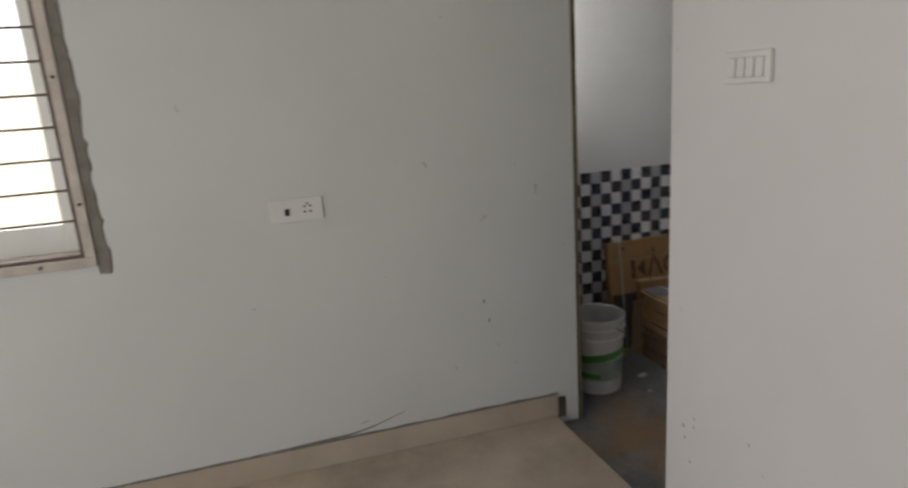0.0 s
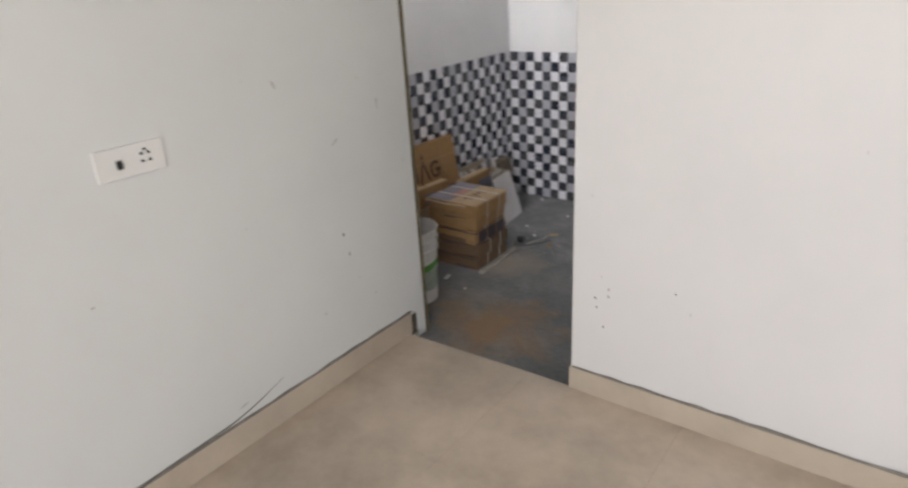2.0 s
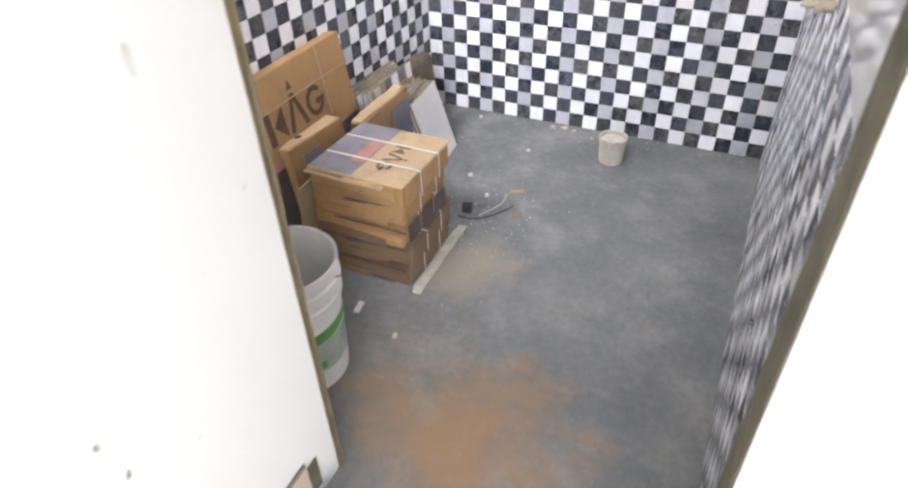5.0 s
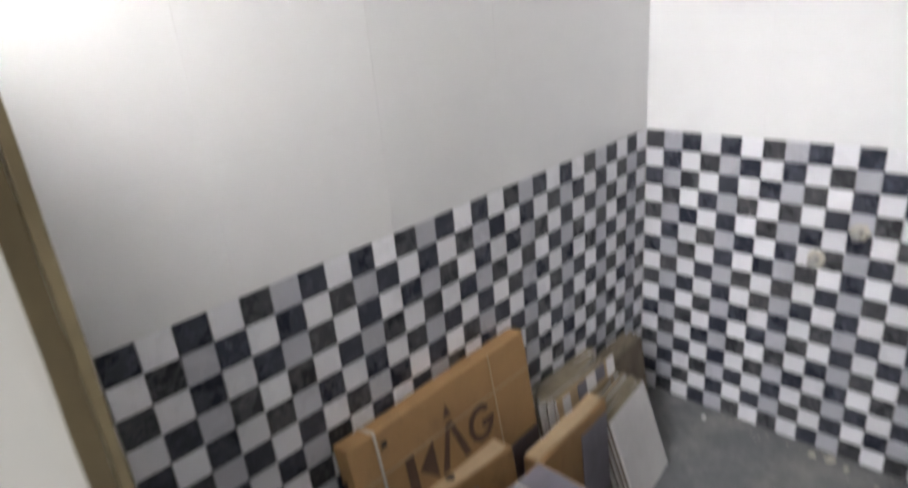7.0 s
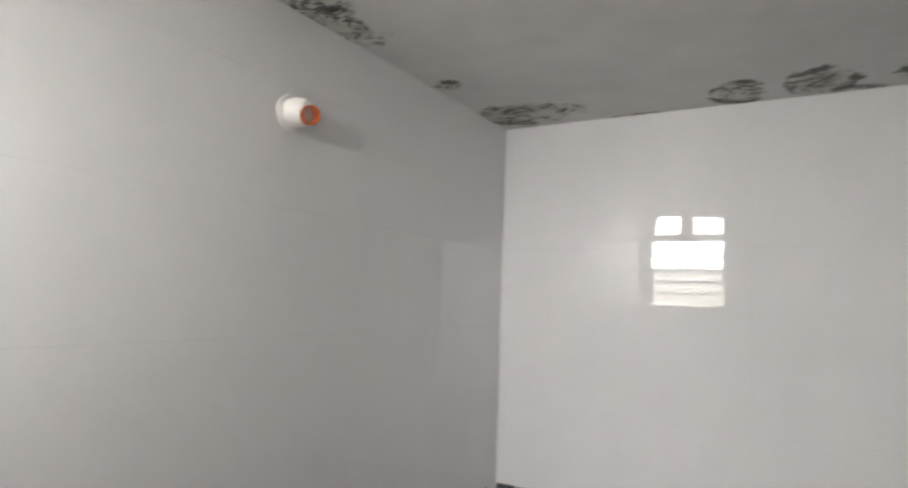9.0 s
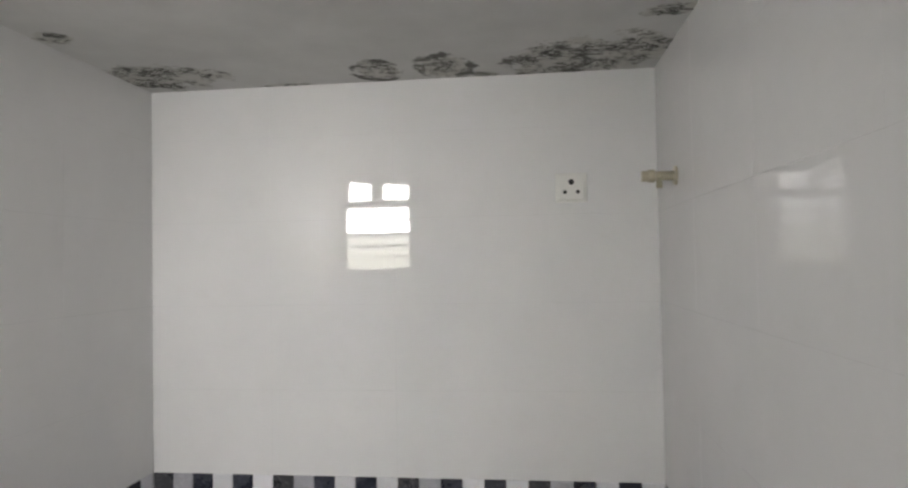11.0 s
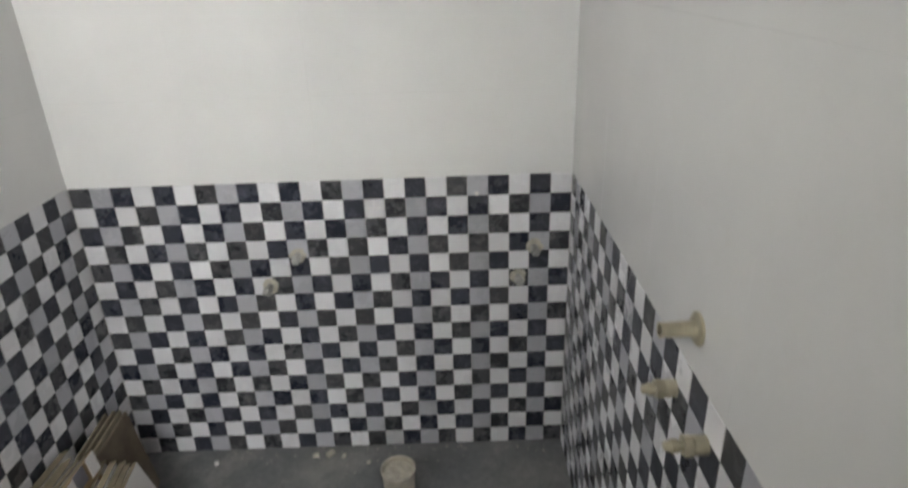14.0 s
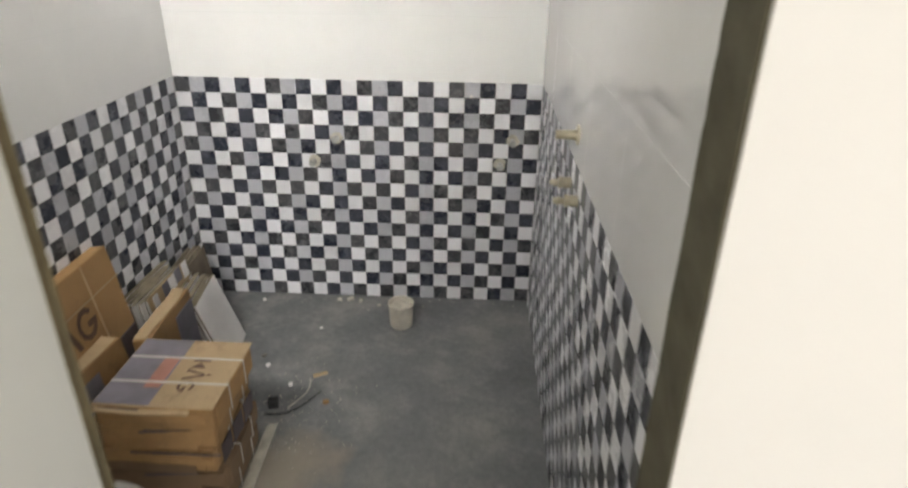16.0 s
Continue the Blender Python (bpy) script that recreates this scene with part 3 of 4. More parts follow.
# ---------------- plumbing ----------------
def tap_point(x, z, chrome=True):
    """Capped water outlet left for a tap, set in a rough cut hole."""
    m = M_CHROME if chrome else M_BRASS
    t = empty("water_outlet", pose(x, 0, z, 90, 0, 0), "short capped metal water outlet in the mosaic wall", "pipe outlet", "tap outlets")
    hole = lathe_bm([(0.0, 0.0012), (0.021, 0.0018), (0.026, 0.0005)], 14)
    for v in hole.verts:
        v.co.x *= 1 + rng.uniform(-0.2, 0.2)
        v.co.y *= 1 + rng.uniform(-0.2, 0.2)
    part("cement_ring", hole, M_DRYCEM, t, "dried mortar ring")
    part("nipple", lathe_bm([(0.0, 0.034), (0.010, 0.034), (0.011, 0.032), (0.011, 0.0)], 16), m, t, smooth=True)
    cap = part("cap", lathe_bm([(0.0, 0.046), (0.013, 0.046), (0.015, 0.043), (0.015, 0.03), (0.011, 0.029)], 6), m, t)
    part("cap_square", box_bm((-0.006, -0.006, 0.045), (0.006, 0.006, 0.056), 0.001), m, cap)
    return t


for x, z in ((0.655, 0.76), (0.554, 0.656), (1.391, 0.763), (1.342, 0.661)):
    tap_point(x, z)


def wall_stub(y, z, length, kind):
    """Brass pipe fitting that sticks out of the side wall."""
    label = {"spout": "dusty brass pipe stub with a round flange on the wall", "valve": "dusty brass concealed valve spindle on the wall"}[kind]
    t = empty("pipe_stub" if kind == "spout" else "valve_stub", pose(BX, y, z, 0, -90, 0), label, "pipe fitting", "shower fittings")
    if kind == "spout":
        part("flange", lathe_bm([(0.0, 0.006), (0.022, 0.006), (0.026, 0.003), (0.026, 0.0)], 20), M_BRASS, t, smooth=True)
        part("pipe", lathe_bm([(0.016, 0.004), (0.0125, 0.012), (0.0115, length - 0.006), (0.0125, length), (0.008, length), (0.008, length - 0.02)], 18), M_BRASS, t, smooth=True)
    else:
        part("sleeve", lathe_bm([(0.015, 0.0), (0.015, 0.02), (0.012, 0.022), (0.0, 0.022)], 16), M_BRASS, t, smooth=True)
        part("hex_nut", lathe_bm([(0.0, 0.034), (0.017, 0.034), (0.017, 0.022), (0.0, 0.022)], 6), M_BRASS, t)
        part("spindle", lathe_bm([(0.008, 0.03), (0.008, length - 0.004), (0.006, length), (0.0, length)], 14), M_BRASS, t, smooth=True)
        part("spline", lathe_bm([(0.0, length - 0.01), (0.0105, length - 0.01), (0.0105, length - 0.02), (0.0, length - 0.02)], 10), M_BRASS, t)
    return t


wall_stub(-1.0, 1.075, 0.058, "spout")
wall_stub(-0.945, 0.928, 0.056, "valve")
wall_stub(-1.08, 0.928, 0.062, "valve")

angle = empty("angle_valve", pose(BX, -0.22, 1.822, 0, -90, 0), "dusty brass angle valve near the ceiling corner", "valve")
part("flange", lathe_bm([(0.0, 0.005), (0.022, 0.005), (0.025, 0.0)], 18), M_BRASS, angle, smooth=True)
part("body", lathe_bm([(0.012, 0.003), (0.012, 0.05), (0.016, 0.052), (0.016, 0.066), (0.0, 0.066)], 14), M_BRASS, angle, smooth=True)
part("outlet", rod_bm((-0.03, 0, 0.04), (0.0, 0, 0.04), 0.008, 12), M_BRASS, angle)
part("knob", rod_bm((0, 0, 0.064), (0, 0, 0.082), 0.013, 8), M_BRASS, angle)

# vent pipe elbow with orange socket high on the side wall
elbow = empty("vent_pipe", pose(0, -0.985, 1.942, 0, 90, 0), "white plastic pipe elbow with an orange open end on wall", "pipe")
ring = lathe_bm([(0.0, 0.001), (0.034, 0.001), (0.039, 0.0005), (0.037, 0.004), (0.030, 0.005)], 28)
for v in ring.verts:
    v.co.xy *= 1 + 0.06 * noise.noise(v.co * 60)
part("plaster_ring", ring, M_PVC, elbow, "smeared white plaster ring")
part("elbow_body", lathe_bm([(0.029, 0.0), (0.0295, 0.02), (0.027, 0.036), (0.020, 0.047), (0.0, 0.052)], 28), M_PVC, elbow, smooth=True)
mouth = Matrix.Translation((0.006, 0.006, 0.031)) @ Euler((radians(20), radians(10), 0)).to_matrix().to_4x4()
part("socket_end", lathe_bm([(0.0185, 0.0), (0.0195, 0.026), (0.0192, 0.029), (0.016, 0.0295), (0.015, 0.004)], 28), M_ORANGE, elbow, "orange pipe end", True, mouth)
part("opening", lathe_bm([(0.0, 0.006), (0.0151, 0.006)], 24), M_DARK, elbow, "dark opening", False, mouth)
part("boss", lathe_bm([(0.0, 0.010), (0.005, 0.010), (0.006, 0.0)], 12), M_POT, elbow, "", True, Matrix.Translation((0.002, -0.020, 0.030)))


# ---------------- cartons ----------------
def printed_shapes(parent, face, w, h, y, z, mat):
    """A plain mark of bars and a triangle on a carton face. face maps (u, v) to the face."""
    def poly(pts, name):
        bm = bmesh.new()
        lo = [bm.verts.new(face(u, v, 0.0006)) for u, v in pts]
        hi = [bm.verts.new(face(u, v, 0.0011)) for u, v in pts]
        bm.faces.new(lo)
        bm.faces.new(hi)
        n = len(pts)
        for k in range(n):
            bm.faces.new((lo[k], lo[(k + 1) % n], hi[(k + 1) % n], hi[k]))
        part(name, bm, mat, parent)
    s = 0.22 * w
    poly([(y - s, z), (y - 0.8 * s, z), (y - 0.8 * s, z + h), (y - s, z + h)], "print_bar")
    poly([(y - 0.74 * s, z + 0.5 * h), (y - 0.36 * s, z), (y - 0.36 * s, z + h)], "print_wedge")
    poly([(y - 0.28 * s, z), (y - 0.12 * s, z), (y + 0.1 * s, z + 1.15 * h), (y + 0.0 * s, z + 1.15 * h)], "print_bar")
    poly([(y + 0.3 * s, z), (y + 0.46 * s, z), (y + 0.14 * s, z + 1.15 * h), (y + 0.02 * s, z + 1.15 * h)], "print_bar")
    poly([(y - 0.03 * s, z + 1.28 * h), (y + 0.16 * s, z + 1.28 * h), (y + 0.07 * s, z + 1.6 * h)], "print_mark")
    for k in range(9):
        a0, a1 = radians(40 + k * 36), radians(76 + k * 36)
        cx, cz = y + 0.82 * s, z + 0.5 * h
        ro, ri = 0.34 * s, 0.22 * s
        kz = 0.5 * h / (0.34 * s)
        poly([(cx + ro * math.cos(a0), cz + kz * ro * math.sin(a0)), (cx + ro * math.cos(a1), cz + kz * ro * math.sin(a1)),
              (cx + ri * math.cos(a1), cz + kz * ri * math.sin(a1)), (cx + ri * math.cos(a0), cz + kz * ri * math.sin(a0))], "print_arc")


    poly([(y + 0.84 * s, z + 0.36 * h), (y + 1.16 * s, z + 0.36 * h), (y + 1.16 * s, z + 0.54 * h), (y + 0.84 * s, z + 0.54 * h)], "print_bar")


def crumple(bm, amount, seed):
    for v in bm.verts:
        v.co += amount * Vector(noise.noise_vector(v.co * 9 + Vector((seed, seed * 2.1, 0))))


def card_bm(lo, hi, cuts=5, amount=0.003, seed=1.0, bevel=0.004):
    bm = box_bm(lo, hi, bevel)
    bmesh.ops.subdivide_edges(bm, edges=[e for e in bm.edges if e.calc_length() > 0.05], cuts=cuts, use_grid_fill=True)
    crumple(bm, amount, seed)
    return bm


def large_carton():
    """Big flat carton leaning on the side wall; local x is its thickness, y its length."""
    L, H, T = 0.615, 0.605, 0.05
    lean = math.degrees(math.asin(0.085 / H))
    c = empty("large_tile_carton", pose(0.094, -1.073, 0, 0, -lean, 1.5), "large flat brown carton with dark lower half leaning on wall", "box")
    part("body", card_bm((0, -L / 2, 0), (T, L / 2, H), 7, 0.003, 2.0), M_CARTON, c)
    part("dark_panel", box_bm((T + 0.0005, -L / 2 + 0.006, 0.006), (T + 0.004, L / 2 - 0.006, 0.315)), M_CARTON_DARK, c, "dark brown printed panel")
    printed_shapes(c, lambda u, v, d: (T + 0.003 + d, u, v), 0.645, 0.105, -0.03, 0.392, M_LOGO)
    part("red_patch", box_bm((T + 0.003, -0.19, 0.318), (T + 0.0042, -0.10, 0.35)), M_PRINT_RED, c)
    for y in (-0.235,):
        st = bmesh.new()
        add_box(st, (T + 0.004, y - 0.003, 0.0), (T + 0.006, y + 0.003, H + 0.002))
        add_box(st, (-0.002, y - 0.003, H + 0.002), (T + 0.006, y + 0.003, H + 0.004))
        part("strap", st, M_STRAP, c, "white plastic strap")
    tan = bmesh.new()
    add_box(tan, (T + 0.0045, -L / 2, 0.498), (T + 0.006, L / 2, 0.502))
    part("cross_strap", tan, M_CARTON_PALE, c, "thin tan strap")
    part("side_strap", box_bm((T + 0.0045, 0.15, 0.32), (T + 0.006, 0.154, H)), M_CARTON_PALE, c, "thin tan strap")
    part("punch_hole", box_bm((T + 0.003, -0.222, H - 0.045), (T + 0.0044, -0.206, H - 0.03)), M_DARK, c)
    for k in range(7):
        part("edge_slot", box_bm((0.012, -L / 2 - 0.004, 0.2 + k * 0.05), (0.02, -L / 2 + 0.002, 0.215 + k * 0.05)), M_DARK, c)
    return c


large_carton()


def flat_carton(z, h, seed, m):
    """One of the stacked cartons, with side flaps, dents and two straps."""
    c = empty("tile_carton", m, "worn brown tile carton in a stack on cement floor", "box", "stacked tile cartons")
    r = random.Random(seed)
    W, D = 0.325 + r.uniform(-0.009, 0.006), 0.305 + r.uniform(-0.009, 0.006)
    # cartons that start below 0.1 m get the darker brown card
    card = M_CARTON_DEEP if z < 0.1 else M_CARTON
    part("body", card_bm((-W / 2, -D / 2, 0), (W / 2, D / 2, h), 6, 0.0075, seed, 0.009), card, c)
    # torn flaps along the sides
    fb = card_bm((-W / 2 + r.uniform(0.0, 0.03), -D / 2 - 0.006, h * r.uniform(0.1, 0.45)), (W / 2 - r.uniform(0.0, 0.06), -D / 2 - 0.003, h * 0.99), 8, 0.007, seed + 3, 0.0)
    part("side_flap", fb, card, c)
    for k in range(2):                               # ragged strips of torn card
        u = -W / 2 + 0.004 + k * 0.12 + r.uniform(0, 0.03)
        zl = h * (0.05 + 0.4 * k)
        part("torn_strip", card_bm((u, -D / 2 - 0.0105 - 0.002 * k, zl), (min(W / 2 + 0.004, u + r.uniform(0.15, 0.26)), -D / 2 - 0.008 - 0.002 * k, min(h * 0.97, zl + r.uniform(0.024, 0.038))), 6, 0.006, seed + k * 2.3, 0.0), M_CARTON_DEEP if (k + int(seed)) % 3 == 0 else card, c)
    # Dark strips laid on the face imitate the shaded seams between layers.
    for k in range(2):
        u = -W / 2 + r.uniform(0.0, 0.2)
        part("torn_gap", card_bm((u, -D / 2 - 0.0125, h * 0.9), (u + r.uniform(0.08, 0.2), -D / 2 - 0.0105, h * 0.98), 4, 0.004, seed + 7 + k, 0.0), M_CARTON_DARK, c, "dark strip painted as shade in a torn gap")
    # Another dark strip for the shade of a tear; nothing is cut open.
    if r.random() < 0.6:
        u0 = r.uniform(-0.13, 0.0)
        part("torn_gap", card_bm((u0, -D / 2 - 0.0075, h * 0.05), (u0 + r.uniform(0.06, 0.12), -D / 2 - 0.006, h * r.uniform(0.2, 0.4)), 4, 0.003, seed, 0.0), M_CARTON_DARK, c, "dark strip painted as shade in a torn gap")
    fb = card_bm((W / 2 + 0.002, -D / 2 + 0.01, h * 0.12), (W / 2 + 0.005, D / 2 - 0.02, h * 0.95), 6, 0.004, seed + 5, 0.0)
    part("end_flap", fb, card, c)
    if 18 < seed < 19:
        for k in range(3):
            y0 = -D / 2 + 0.03 + k * 0.085
            part("end_print", card_bm((W / 2 + 0.0105, y0, h * 0.08), (W / 2 + 0.0125, y0 + 0.072, h * 0.92), 3, 0.002, seed + 9, 0.0), M_CARTON_DARK, c, "dark printed block")
    for y in (-0.055, 0.06):
        st = bmesh.new()
        add_box(st, (W / 2 + 0.009, y - 0.0025, 0.0), (W / 2 + 0.0105, y + 0.0025, h + 0.006))
        add_box(st, (-W / 2, y - 0.0035, h + 0.0062), (W / 2 + 0.0105, y + 0.0035, h + 0.0072))
        part("strap", st, M_STRAP, c, "white plastic strap")
    return c


STACK = (0.392, -1.108)
heights = (0.075, 0.07, 0.078, 0.072, 0.078)
z = 0.0
for k, h in enumerate(heights):
    c = flat_carton(z, h, 11.0 + k * 3.7, pose(STACK[0] + rng.uniform(-0.01, 0.01), STACK[1] + rng.uniform(-0.01, 0.01), z, 0, 0, rng.uniform(-2.5, 2.5) + 2))
    if k == 4:
        c["label"] = "top tile carton with purple-grey and tan printed lid and straps"
        H = h
        part("lid_sheet", card_bm((-0.166, -0.156, H + 0.0005), (0.166, 0.156, H + 0.0035), 6, 0.0012, 5.0, 0.0), M_CARTON_PALE, c, "tan printed lid")
        part("purple_print", box_bm((-0.163, -0.152, H + 0.0048), (-0.01, 0.152, H + 0.0056)), M_PRINT, c, "purple-grey print")
        part("red_print", box_bm((-0.06, -0.08, H + 0.0056), (-0.015, 0.06, H + 0.0062)), M_PRINT_RED, c, "faded red print")
        printed_shapes(c, lambda u, v, d: (v, -u, H + 0.0046 + d), 0.32, 0.05, 0.01, 0.03, M_LOGO)
        lip = card_bm((-0.166, -0.172, H - 0.012), (0.1, -0.153, H - 0.006), 6, 0.004, 8.0, 0.0)
        part("torn_lip", lip, M_CARTON_PALE, c, "torn pale cardboard lip")
    z += h + 0.0006


def leaning_carton(m, L, H, T, label, dark, y0, y1):
    c = empty("leaning_carton", m, label, "box")
    part("body", card_bm((0, -L / 2, 0), (T, L / 2, H), 6, 0.007, L * 31), M_CARTON, c)
    part("print_panel", box_bm((T + 0.003, y0, H * 0.1), (T + 0.0055, y1, H * 0.9)), dark, c, "printed panel")
    part("top_flap", card_bm((0.004, -L / 2 + 0.01, H + 0.002), (T - 0.006, L / 2 - 0.01, H + 0.005), 6, 0.011, 3.3, 0.0), M_CARTON_PALE, c, "open cardboard flap")
    return c


c = leaning_carton(pose(0.118, -1.083, 0, 0, -7, -3), 0.275, 0.375, 0.068, "small brown carton with blue-grey patch leaning by the stack", M_PRINT, -0.085, 0.0)
part("hole_ring", lathe_bm([(0.0, 0.001), (0.012, 0.001), (0.014, 0.0)], 14), M_DARK, c, "", False, Matrix.Translation((0.035, -0.05, 0.3835)))
leaning_carton(pose(0.192, -0.78, 0, 0, -3, 3), 0.33, 0.365, 0.055, "brown carton with purple-grey print standing beside loose tiles", M_PRINT, 0.02, 0.158)


# dark carton lying in the corner behind the pail
low = empty("low_carton", pose(0.03, -1.515, 0.001, 0, -5, 6), "crushed dark purple-grey carton with a pale strap by the wall", "box")
part("body", card_bm((0.0, -0.115, 0.0), (0.10, 0.115, 0.155), 6, 0.008, 2.7), M_PRINT_DARK, low)
part("top_flap", card_bm((0.006, -0.11, 0.158), (0.13, 0.105, 0.162), 6, 0.009, 5.2, 0.0), M_PRINT_DARK, low, "bent dark flap")
part("strap", box_bm((-0.001, 0.012, 0.168), (0.128, 0.017, 0.170)), M_STRAP, low, "pale plastic strap")

packet = empty("crumpled_packet", pose(0.215, -1.385, 0, 0, 0, 30), "small crumpled yellow-green plastic packet on the floor", "debris")
pk = bmesh.new()
bmesh.ops.create_icosphere(pk, subdivisions=3, radius=0.036)
for v in pk.verts:
    v.co = v.co * (1 + 0.55 * noise.noise(v.co * 45)) * 1.0
    v.co.z = max(0.0, v.co.z * 0.9 + 0.026)
part("wrapper", pk, M_PACKET, packet)


# ---------------- loose tiles ----------------
def loose_tile(m, w, h, group, label, thick=0.0085, pitch=0.0125):
    t = empty("loose_tile", m, label, "tile", group)
    part("biscuit", box_bm((0, -w / 2, 0), (thick * 0.42, w / 2, h), 0.0006), M_LOOSE_EDGE, t)
    part("glaze", box_bm((thick * 0.42 + 0.0002, -w / 2, 0), (thick, w / 2, h), 0.0006), M_LOOSE, t, "white glaze")
    part("top_edge", card_bm((0, -w / 2 + 0.001, h + 0.0002), (max(thick, pitch), w / 2 - 0.001, h + 0.0022), 3, 0.001, w * 9, 0.0), M_CARD_GREY, t, "dusty brown top edge")
    return t


for k in range(5):
    x = 0.205 + k * 0.0235
    loose_tile(pose(x, -0.478 - rng.uniform(-0.008, 0.008), 0.001, 0, -17 + rng.uniform(-0.8, 0.8), 8 + rng.uniform(-1.5, 1.5)), 0.245, 0.30 + rng.uniform(-0.006, 0.004), "leaning white tiles", "white glazed wall tile leaning in a row on cement", 0.0135, 0.0235 if k < 4 else 0.0135)
for k in range(8):
    x = 0.055 + k * 0.0125
    loose_tile(pose(x, -0.56 - rng.uniform(-0.03, 0.03), 0.001, 0, -7 + rng.uniform(-0.4, 0.4), rng.uniform(-2, 2)), 0.30, 0.355, "tiles in torn wrapping", "wall tile in a torn carton bundle against mosaic wall")
wrap = empty("torn_wrapping", pose(0.165, -0.555, 0, 0, -8, 0), "torn grey-brown cardboard wrapping on a tile bundle", "wrapping")
wb = card_bm((0.0, -0.15, 0.10), (0.004, 0.15, 0.375), 7, 0.010, 6.1, 0.0)
part("sheet", wb, M_CARTON_PALE, wrap)
for k, (a, b, z0, z1) in enumerate(((-0.135, -0.10, 0.31, 0.37), (-0.06, -0.015, 0.325, 0.375), (-0.015, 0.035, 0.325, 0.375), (0.035, 0.085, 0.33, 0.38), (0.10, 0.14, 0.32, 0.38), (-0.10, -0.055, 0.25, 0.30), (-0.055, -0.01, 0.25, 0.30))):
    part("printed_square", box_bm((0.0105, a, z0), (0.0125, b, z1)), (M_LOOSE, M_PRINT)[k % 2], wrap)
for k in range(5):
    part("tile_edge", box_bm((0.0105, -0.142 + k * 0.012, 0.12), (0.0135, -0.137 + k * 0.012, 0.30)), (M_LOOSE, M_CARTON_DARK)[k % 2], wrap)
sheet = empty("card_sheet", pose(0.2, -1.225, 0.0005, 0, 2.5, 3), "thin pale card sheet leaning against the carton stack", "card")
part("sheet", card_bm((0.0, -0.09, 0.0), (0.0035, 0.09, 0.315), 5, 0.002, 4.4, 0.0), M_CARTON_PALE, sheet)
bundle = empty("tile_bundle", pose(0.07, -0.27, 0, 0, -8, 4), "tied bundle of dusty grey-brown tiles against the wall corner", "tiles")
for k in range(6):
    part("slab", box_bm((k * 0.011, -0.10, 0.0), (k * 0.011 + 0.008, 0.10 + 0.006 * (k % 3), 0.315 - 0.012 * (k % 2)), 0.0008), M_LOOSE_EDGE if k % 2 else M_CARD_GREY, bundle)


# ---------------- bucket, pot, rubble ----------------
bucket = empty("paint_bucket", pose(0.443, -1.661, 0), "white plastic paint pail with a green label, empty, dusty", "bucket")
outer = [(0.0, 0.004), (0.112, 0.004), (0.118, 0.0), (0.119, 0.01), (0.131, 0.27), (0.138, 0.272), (0.138, 0.282), (0.133, 0.286), (0.134, 0.318), (0.140, 0.32), (0.140, 0.330), (0.1345, 0.334), (0.136, 0.368), (0.1405, 0.372), (0.1405, 0.378), (0.137, 0.381), (0.133, 0.378), (0.128, 0.28), (0.116, 0.014), (0.0, 0.012)]
pail = part("pail", lathe_bm(outer, 48), M_BUCKET, bucket, smooth=True)


def pail_band(z_lo, z_hi, a0, a1, tilt, out):
    """A printed band on the pail's side between two angles, sloping by tilt."""
    bm, prev = bmesh.new(), None
    n = 28
    for k in range(n + 1):
        a = radians(a0 + (a1 - a0) * k / n)
        cur = []
        for zz in (z_lo, z_hi):
            zz += tilt * (k / n - 0.5)
            r = 0.119 + 0.012 * (zz - 0.01) / 0.26 + out
            cur.append(bm.verts.new((r * math.cos(a), r * math.sin(a), zz)))
        if prev:
            bm.faces.new((prev[0], cur[0], cur[1], prev[1]))
        prev = cur
    return bm


part("label_print", pail_band(0.07, 0.175, -150, 50, 0.0, 0.0006), M_LABEL, pail, "faded printed label", True)
part("green_band", pail_band(0.168, 0.205, -130, 45, 0.045, 0.0011), M_GREEN, pail, "green label band", True)
part("green_patch", pail_band(0.085, 0.112, -100, -20, -0.01, 0.0011), M_GREEN, pail, "green printed bar", True)
hb = bmesh.new()
pts = [Vector((0.142 * math.cos(a), 0.142 * math.sin(a), 0.345 - 0.09 * math.sin((a - 0.2) / 2.74 * math.pi))) for a in [0.2 + 2.74 * k / 20 for k in range(21)]]
for a, b in zip(pts, pts[1:]):
    rod_bm(a, b, 0.0022, 6, hb)
part("handle", hb, M_IRON, bucket, "thin wire handle")
part("dregs", lathe_bm([(0.0, 0.03), (0.08, 0.028), (0.117, 0.022)], 32), M_DRYCEM, pail, "dried white residue")

pot = empty("mortar_pot", pose(0.94, -0.235, 0), "small dusty plastic pot filled with dried mortar", "pot")
shell = part("wall", lathe_bm([(0.0, 0.0), (0.046, 0.0), (0.049, 0.006), (0.053, 0.1), (0.0565, 0.104), (0.0565, 0.112), (0.053, 0.113), (0.05, 0.11), (0.049, 0.09)], 32), M_POT, pot, smooth=True)
fill = bmesh.new()
bmesh.ops.create_icosphere(fill, subdivisions=3, radius=0.048)
for v in fill.verts:
    v.co.z = 0.094 + (0.010 + 0.012 * noise.noise(v.co * 60)) * (v.co.z / 0.048)
part("mortar", fill, M_DRYCEM, shell, "lumpy dried mortar")

strip = empty("tile_offcut", pose(0.583, -1.09, 0, 0, 0, 2), "long pale tile offcut strip lying beside the cartons", "tile strip")
part("strip", box_bm((-0.014, -0.19, 0.0), (0.014, 0.19, 0.011), 0.0015, 0.0015, rng), M_STRIP, strip)
